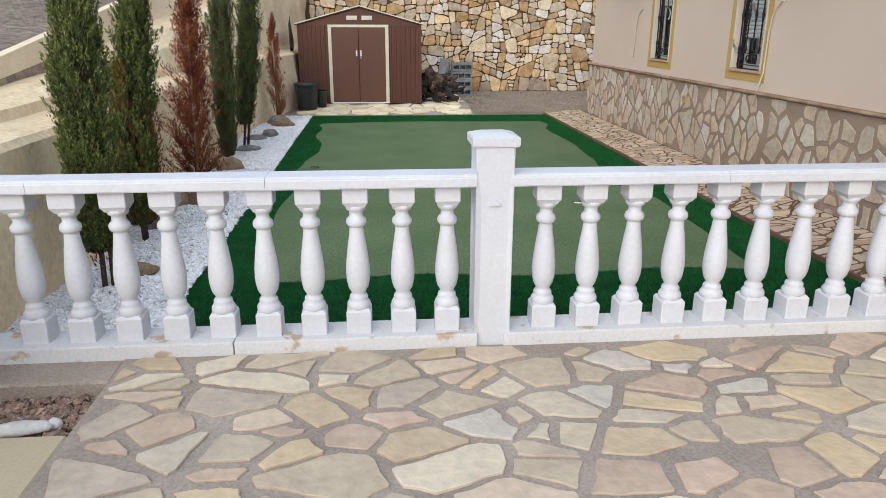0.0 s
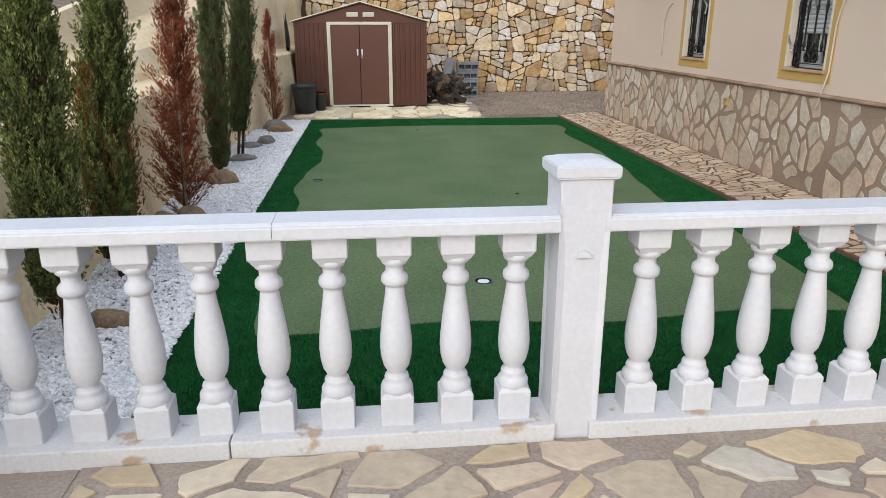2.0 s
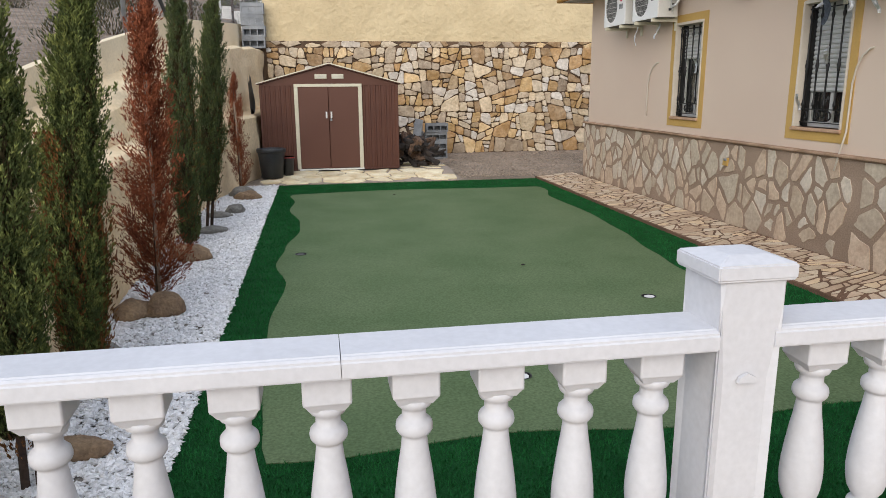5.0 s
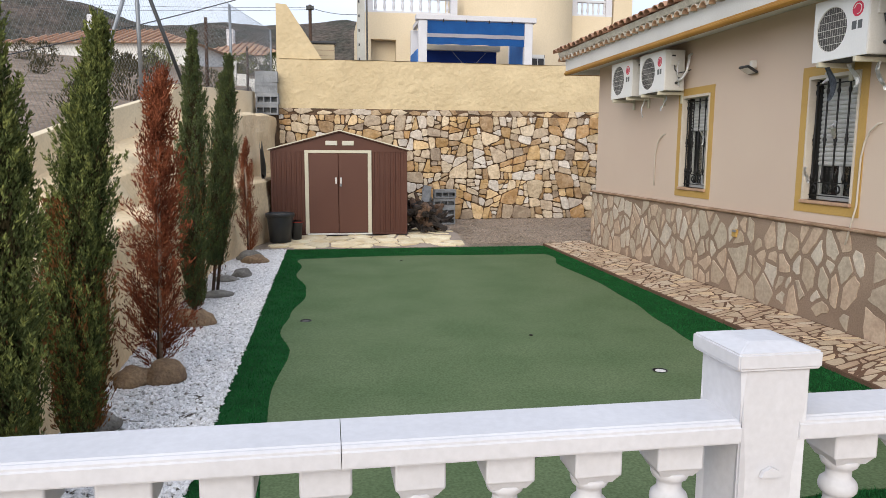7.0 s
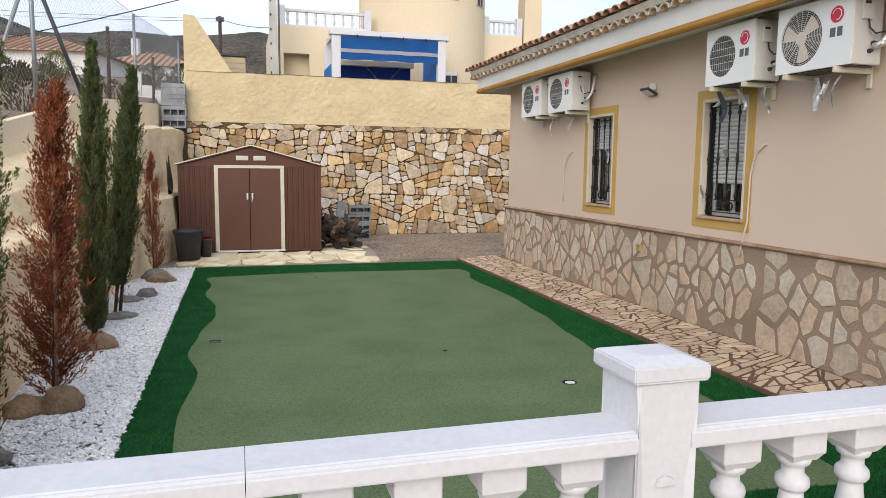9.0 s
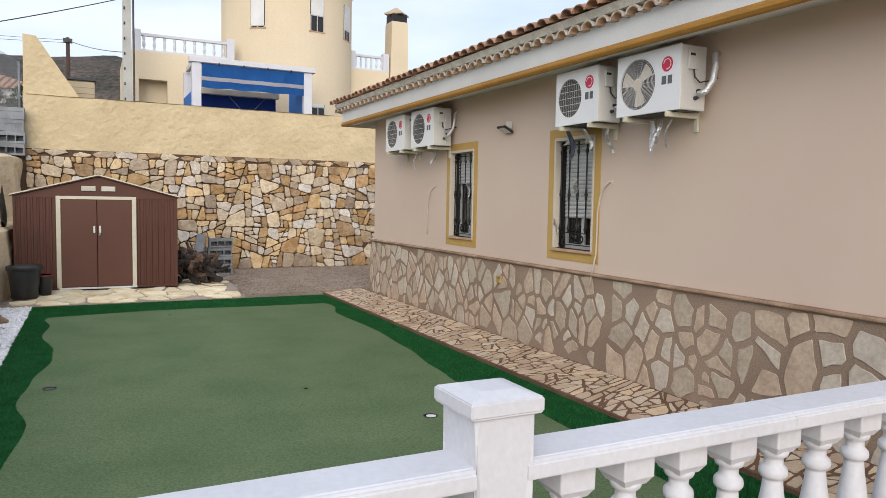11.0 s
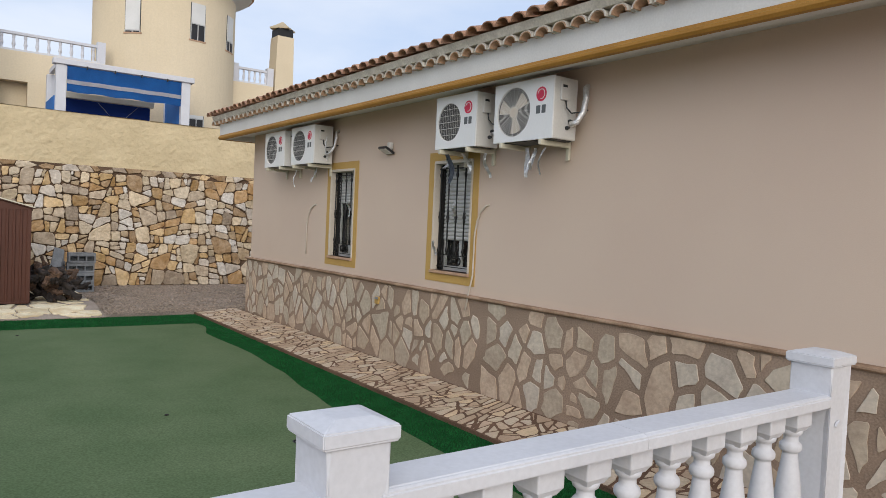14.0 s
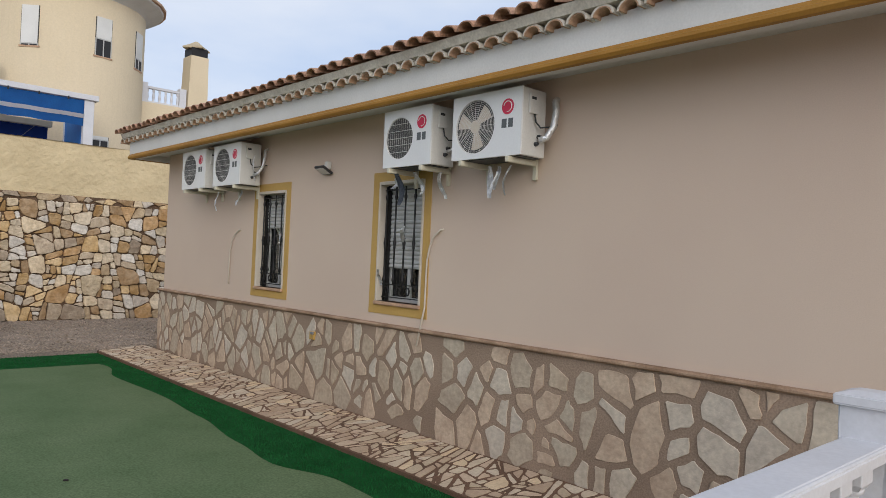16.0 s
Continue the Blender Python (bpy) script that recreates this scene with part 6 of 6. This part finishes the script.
# chain-link fence along the lane
def lane_fence():
    f = thing("chain_link_fence", (0, 0, 0), "tall chain-link fence on grey steel posts along the lane", "fence")
    feet = [(-5.0, 6.5, 1.1), (-4.3, 11.0, 1.7), (-3.58, 15.0, 2.3), (-2.92, 21.5, 2.9), (-2.75, 33.0, 4.2)]
    tall = [3.1, 3.0, 2.9, 2.4, 2.35]
    for (x, y, z), h in zip(feet, tall):
        bm = bmesh.new()
        tube(bm, [(x, y, z), (x, y, z + h)], 0.035, 8)
        part("post", bm, M_STEEL, f, smooth=True)
    for dx, dy, paint in ((-0.75, -0.2, M_STEEL), (0.75, 0.3, M_PLASTIC)):
        bm = bmesh.new()
        tube(bm, [(-3.58, 15.0, 4.7), (-3.58 + dx, 15.0 + dy, 2.35)], 0.033, 8)
        part("brace", bm, paint, f, smooth=True)
    for (p, hp), (q, hq) in zip(zip(feet, tall), list(zip(feet, tall))[1:]):
        a, b = Vector(p), Vector(q)
        run = (b - a).length
        pitch = 0.11
        n, verts, faces = int(run / pitch), [], []
        rows = 22
        def at(i, j):
            s = max(0.0, min(1.0, i / n))
            return a.lerp(b, s) + Vector((0, 0, (hp + (hq - hp) * s) * j / rows))
        for i in range(-rows, n + 1):
            for d in (1, -1):
                i0 = i if d == 1 else i + rows
                # trim to the panel
                if d == 1:
                    j0, j1 = max(0, -i0), min(rows, n - i0)
                else:
                    j0, j1 = max(0, i0 - n), min(rows, i0)
                if j1 - j0 < 1:
                    continue
                s0, s1 = at(i0 + d * j0, j0), at(i0 + d * j1, j1)
                w = Vector((0.0008, 0.0, 0.0014))
                k = len(verts)
                verts += [tuple(s0 - w), tuple(s0 + w), tuple(s1 + w), tuple(s1 - w), tuple(s0 + Vector((0.0016, 0.001, 0))), tuple(s1 + Vector((0.0016, 0.001, 0)))]
                faces += [(k, k + 1, k + 2, k + 3), (k + 1, k + 4, k + 5, k + 2), (k + 4, k, k + 3, k + 5)]
        soup_part("mesh", verts, faces, M_STEEL, f, "diamond wire mesh")
        bm = bmesh.new()
        tube(bm, [a + Vector((0, 0, hp)), b + Vector((0, 0, hq))], 0.006, 5)
        part("top_wire", bm, M_STEEL, f)


lane_fence()
for k, (x, y, z, h) in enumerate(((-3.3, 20.0, 2.9, 1.9), (-3.0, 26.0, 3.4, 1.6))):
    bm = bmesh.new()
    tube(bm, [(0, 0, 0), (0.02, 0, h)], 0.04, 7)
    ps = part("wooden_post", bm, M_BARK, smooth=True)
    ps.location = (x, y, z - 0.1)
    tagged(ps, "rough dark wooden post beside the lane", "post", "wooden posts")


# neighbouring bungalows on the slope
def bungalow(at, w, d, h, label, turn=0):
    b = thing("bungalow", at, label, "house", "houses on the slope", turn)
    part("wall", boxed(-w / 2, w / 2, -d / 2, d / 2, -2.5, h), M_EAVE, b)
    bm = bmesh.new()
    v = [bm.verts.new(p) for p in ((-w / 2 - 0.5, -d / 2 - 0.5, h), (w / 2 + 0.5, -d / 2 - 0.5, h), (w / 2 + 0.5, d / 2 + 0.5, h), (-w / 2 - 0.5, d / 2 + 0.5, h), (-w / 2 + d / 2, 0, h + 1.5), (w / 2 - d / 2, 0, h + 1.5))]
    for q in ((0, 1, 5, 4), (1, 2, 5), (2, 3, 4, 5), (3, 0, 4), (0, 3, 2, 1)):
        bm.faces.new([v[i] for i in q])
    rf = part("roof", bm, M_TERRA, b, "terracotta tiled roof")
    for k in range(int(w / 0.5)):
        bmr = bmesh.new()
        x = -w / 2 + 0.5 * k
        f = max(0.08, min(1, (w / 2 - abs(x)) / (d / 2)))
        tube(bmr, [(x, -d / 2 - 0.5, h + 0.05), (x, -(d / 2 + 0.5) * (1 - f), h + 1.5 * f + 0.05)], 0.08, 5)
        part("tile_rib", bmr, M_TILE, rf)
    for x in (-w * 0.32, -w * 0.02, w * 0.28):
        far_window(b, x, -d / 2 - 0.03, 0.7, 1.1, 1.2, 0.3)
    part("chimney", boxed(-w * 0.18 - 0.3, -w * 0.18 + 0.3, -0.3, 0.3, h + 0.6, h + 2.6, bevel=0.05), M_WHITE, b)


bungalow((-14.8, 58, 6.4), 13, 8, 2.3, "white bungalow with a terracotta roof on the slope", -12)
bungalow((-7.0, 66, 7.0), 8, 7, 2.2, "low white bungalow with a terracotta roof", -8)

# garden wall with white blocks beyond the bank
gw = thing("garden_wall", (-3.2, 30, 3.3), "stepped wall of white concrete blocks beyond the bank", "wall")
for k in range(7):
    part("block", boxed(k * 0.42 - 1.0, k * 0.42 - 0.6, -0.1, 0.1, 0, 1.3 - 0.16 * k + (0.3 if k % 3 == 0 else 0), bevel=0.01), M_EAVE, gw)


# scrub on the slope
def bush(at, r, seed, label, material=None, count=500):
    rng = random.Random(seed)
    b = thing("bush", at, label, "bush", "scrub on the slope")
    bm = bmesh.new()
    for k in range(7):
        a = rng.uniform(0, 6.28)
        tube(bm, [(0, 0, 0), (r * 0.4 * math.cos(a), r * 0.4 * math.sin(a), r * 0.6), (r * 0.8 * math.cos(a), r * 0.8 * math.sin(a), r * 1.1)], 0.012, 5, 0.3)
    part("stems", bm, M_BARK, b)
    v, f = sprigs(rng, count, r * 1.5, lambda u: r * math.sin(math.pi * min(0.97, u * 0.9 + 0.08)), 0.08, (0, 0), 0.13 * r + 0.03, 1.4, 0.9)
    soup_part("crown", v, f, material or M_SCRUB, b)


rng = random.Random(77)
for k in range(26):
    y = rng.uniform(9, 42)
    x = -3.9 - rng.random() ** 1.5 * 12 - (0.5 if y < 20 else 0)
    bush((x, y, ground_height(x, y) - 0.1), rng.uniform(0.3, 0.75), 100 + k, "low dry scrub bush on the brown slope")
for k, (x, y, r) in enumerate(((-9.5, 44, 0.9), (-5.2, 46, 0.8), (-3.4, 44, 0.9), (-17.5, 40, 1.3))):
    bush((x, y, ground_height(x, y) - 0.1), r, 200 + k, "dark green shrub on the far slope", M_LEAF_LIGHT if k < 2 else M_LEAF, 900)


# ---- stuff: chippings, grass, gravel ----
def pebbles(name, count, area, z, size, seed, material, keep=None):
    rng = np.random.default_rng(seed)
    x = rng.uniform(area[0], area[1], count)
    y = area[2] + (area[3] - area[2]) * rng.random(count) ** 1.35
    if keep is not None:
        k = keep(x, y)
        x, y = x[k], y[k]
    n = len(x)
    s = size * rng.uniform(0.55, 1.35, n)
    base = np.array([(1, 0, 0), (0, 1, 0), (-1, 0, 0), (0, -1, 0), (0.2, 0.1, 0.75), (-0.1, -0.2, -0.6)], float)
    v = base[None] * (s[:, None, None]) * rng.uniform(0.6, 1.3, (n, 6, 1)) * np.array((1.25, 0.85, 0.8))
    a = rng.uniform(0, 2 * np.pi, n)
    c, d = np.cos(a)[:, None], np.sin(a)[:, None]
    tilt = rng.uniform(-0.9, 0.9, n)[:, None]
    vx, vy, vz = v[..., 0], v[..., 1], v[..., 2]
    vy, vz = vy * np.cos(tilt) - vz * np.sin(tilt), vy * np.sin(tilt) + vz * np.cos(tilt)
    vx, vy = vx * c - vy * d, vx * d + vy * c
    pts = np.stack((vx + x[:, None], vy + y[:, None], vz + z + s[:, None] * 0.35 + rng.uniform(0, 0.55 * size, n)[:, None]), -1).reshape(-1, 3)
    tri = np.array([(0, 1, 4), (1, 2, 4), (2, 3, 4), (3, 0, 4), (1, 0, 5), (2, 1, 5), (3, 2, 5), (0, 3, 5)])
    faces = (tri[None] + 6 * np.arange(n)[:, None, None]).reshape(-1, 3)
    return soup(name, pts.tolist(), faces.tolist(), material)


tagged(pebbles("marble_chippings", 40000, (-2.22, -1.275, 4.12, 14.9), TURF_Z + 0.002, 0.0165, 4, M_CHIP), "white marble chippings strewn beneath the cypresses", "gravel", kind="stuff")
tagged(pebbles("planter_gravel", 3000, (-3.2, -1.29, 3.19, 3.65), -0.10, 0.021, 6, M_RED_GRAVEL), "reddish crushed stone filling the planter bed", "gravel", kind="stuff")
tagged(pebbles("yard_gravel", 9000, (1.5, 6.5, 14.9, 19.7), YARD_Z - 0.004, 0.017, 7, M_GRAVEL, lambda x, y: ~((x < 2.0) & (y < 17.8)) & ~((x > 4.1) & (y < 14.6))), "loose grey-brown gravel in the yard", "gravel", kind="stuff")


def grass(name, count, seed):
    rng = np.random.default_rng(seed)
    x = rng.uniform(-1.28, 3.44, count * 4)
    y = 4.13 + 10.8 * rng.random(count * 4) ** 1.7
    fine = np.linspace(5.3, 14.5, 400)
    le = np.interp(y, fine, [left_edge(q) for q in fine])
    re = np.interp(y, fine, [right_edge(q) for q in fine])
    inside = (x > le) & (x < re) & (y > 5.3 + 0.05 * np.sin(x * 3.4 + 0.5)) & (y < 13.9)
    x, y = x[~inside][:count], y[~inside][:count]
    n = len(x)
    h = rng.uniform(0.012, 0.026, n)
    a, b = rng.uniform(0, 2 * np.pi, n), rng.uniform(0, 2 * np.pi, n)
    w = rng.uniform(0.002, 0.0042, n)
    lean = rng.uniform(0.004, 0.02, n)
    p0 = np.stack((x - w * np.cos(a), y - w * np.sin(a), np.full(n, TURF_Z - 0.001)), -1)
    p1 = np.stack((x + w * np.cos(a), y + w * np.sin(a), np.full(n, TURF_Z - 0.001)), -1)
    p2 = np.stack((x + lean * np.cos(b), y + lean * np.sin(b), TURF_Z + h), -1)
    pts = np.stack((p0, p1, p2), 1).reshape(-1, 3)
    return soup(name, pts.tolist(), np.arange(3 * n).reshape(-1, 3).tolist(), M_BLADE)


tagged(grass("fringe_grass", 110000, 8), "curly deep green artificial grass blades", "grass", kind="stuff")

# ---- pieces of walls and pavements ----
walk_stones = [o for a, o in split_cells(3.46, 4.19, 4.0, 14.98, 0.021, 0.022, 21, 0.5, 1.5, 0.18)]
lay("flagstone", walk_stones, lambda u, v, h: (u, v, -0.075 + 0.073 * (u - 3.45) + h), M_WALK, walk_bed, 0.004, -0.03, 0.002, 0.004, 5, rag=(0.06, 0.006))
lay("paving_slab", cells(-1.6, 1.95, 14.97, 15.84, 0.27, 0.035, 23, 1.5), lambda u, v, h: (u, v, min(0.02, -0.098 + 0.1333 * (v - 14.955)) + h), M_CREAM_SLAB, apron, 0.02, -0.03, 0.006, 0.01, 6, rag=(0.06, 0.012))
lay("paving_slab", cells(1.02, 1.95, 15.9, 17.9, 0.28, 0.035, 24, 1.2), lambda u, v, h: (u, v, min(0.02, -0.098 + 0.1333 * (v - 14.955)) + h), M_CREAM_SLAB, apron, 0.02, -0.03, 0.006, 0.01, 7, rag=(0.06, 0.012))
plinth_cells = cells(7.8, 14.49, -0.03, 0.905, 0.25, 0.046, 31, 0.72, 0.49, skip=0.13, round_off=(0.03, 0.09), spread=(0.5, 1.5))
plinth_cells += cells(3.4, 7.78, -0.03, 0.905, 0.235, 0.048, 35, 0.78, 0.52, skip=0.15, round_off=(0.03, 0.09), spread=(0.5, 1.5))
lay("stone", plinth_cells, lambda u, v, h: (4.20 - h, u, v), M_PLINTH, plinth, 0.007, -0.02, 0.0025, 0.02, 8, rag=(0.07, 0.009))
lay("stone", cells(-6, 3.4, -0.03, 0.905, 0.34, 0.05, 32, 0.8, 0.46), lambda u, v, h: (4.20 - h, u, v), M_PLINTH, plinth, 0.012, -0.02, 0.006, 0.04, 9, rag=(0.1, 0.012))
rubble_cells = [o for a, o in split_cells(-1.66, 7.0, -0.06, 2.50, 0.108, 0.020, 47, 0.25, 1.1, 0.26, (0.05, 0.2), 1.4)]
lay("stone", rubble_cells, lambda u, v, h: (u, BACK_Y - h, v), M_RUBBLE, rubble, 0.055, -0.03, 0.013, 0.18, 10, rag=(0.08, 0.02))
lay("stone", cells(-1.66, 7.0, 2.50, 2.64, 0.13, 0.014, 42, 1.9, 0.42), lambda u, v, h: (u, BACK_Y - h, v), M_RUBBLE, rubble, 0.04, -0.03, 0.015, 0.08, 11, rag=(0.08, 0.012))
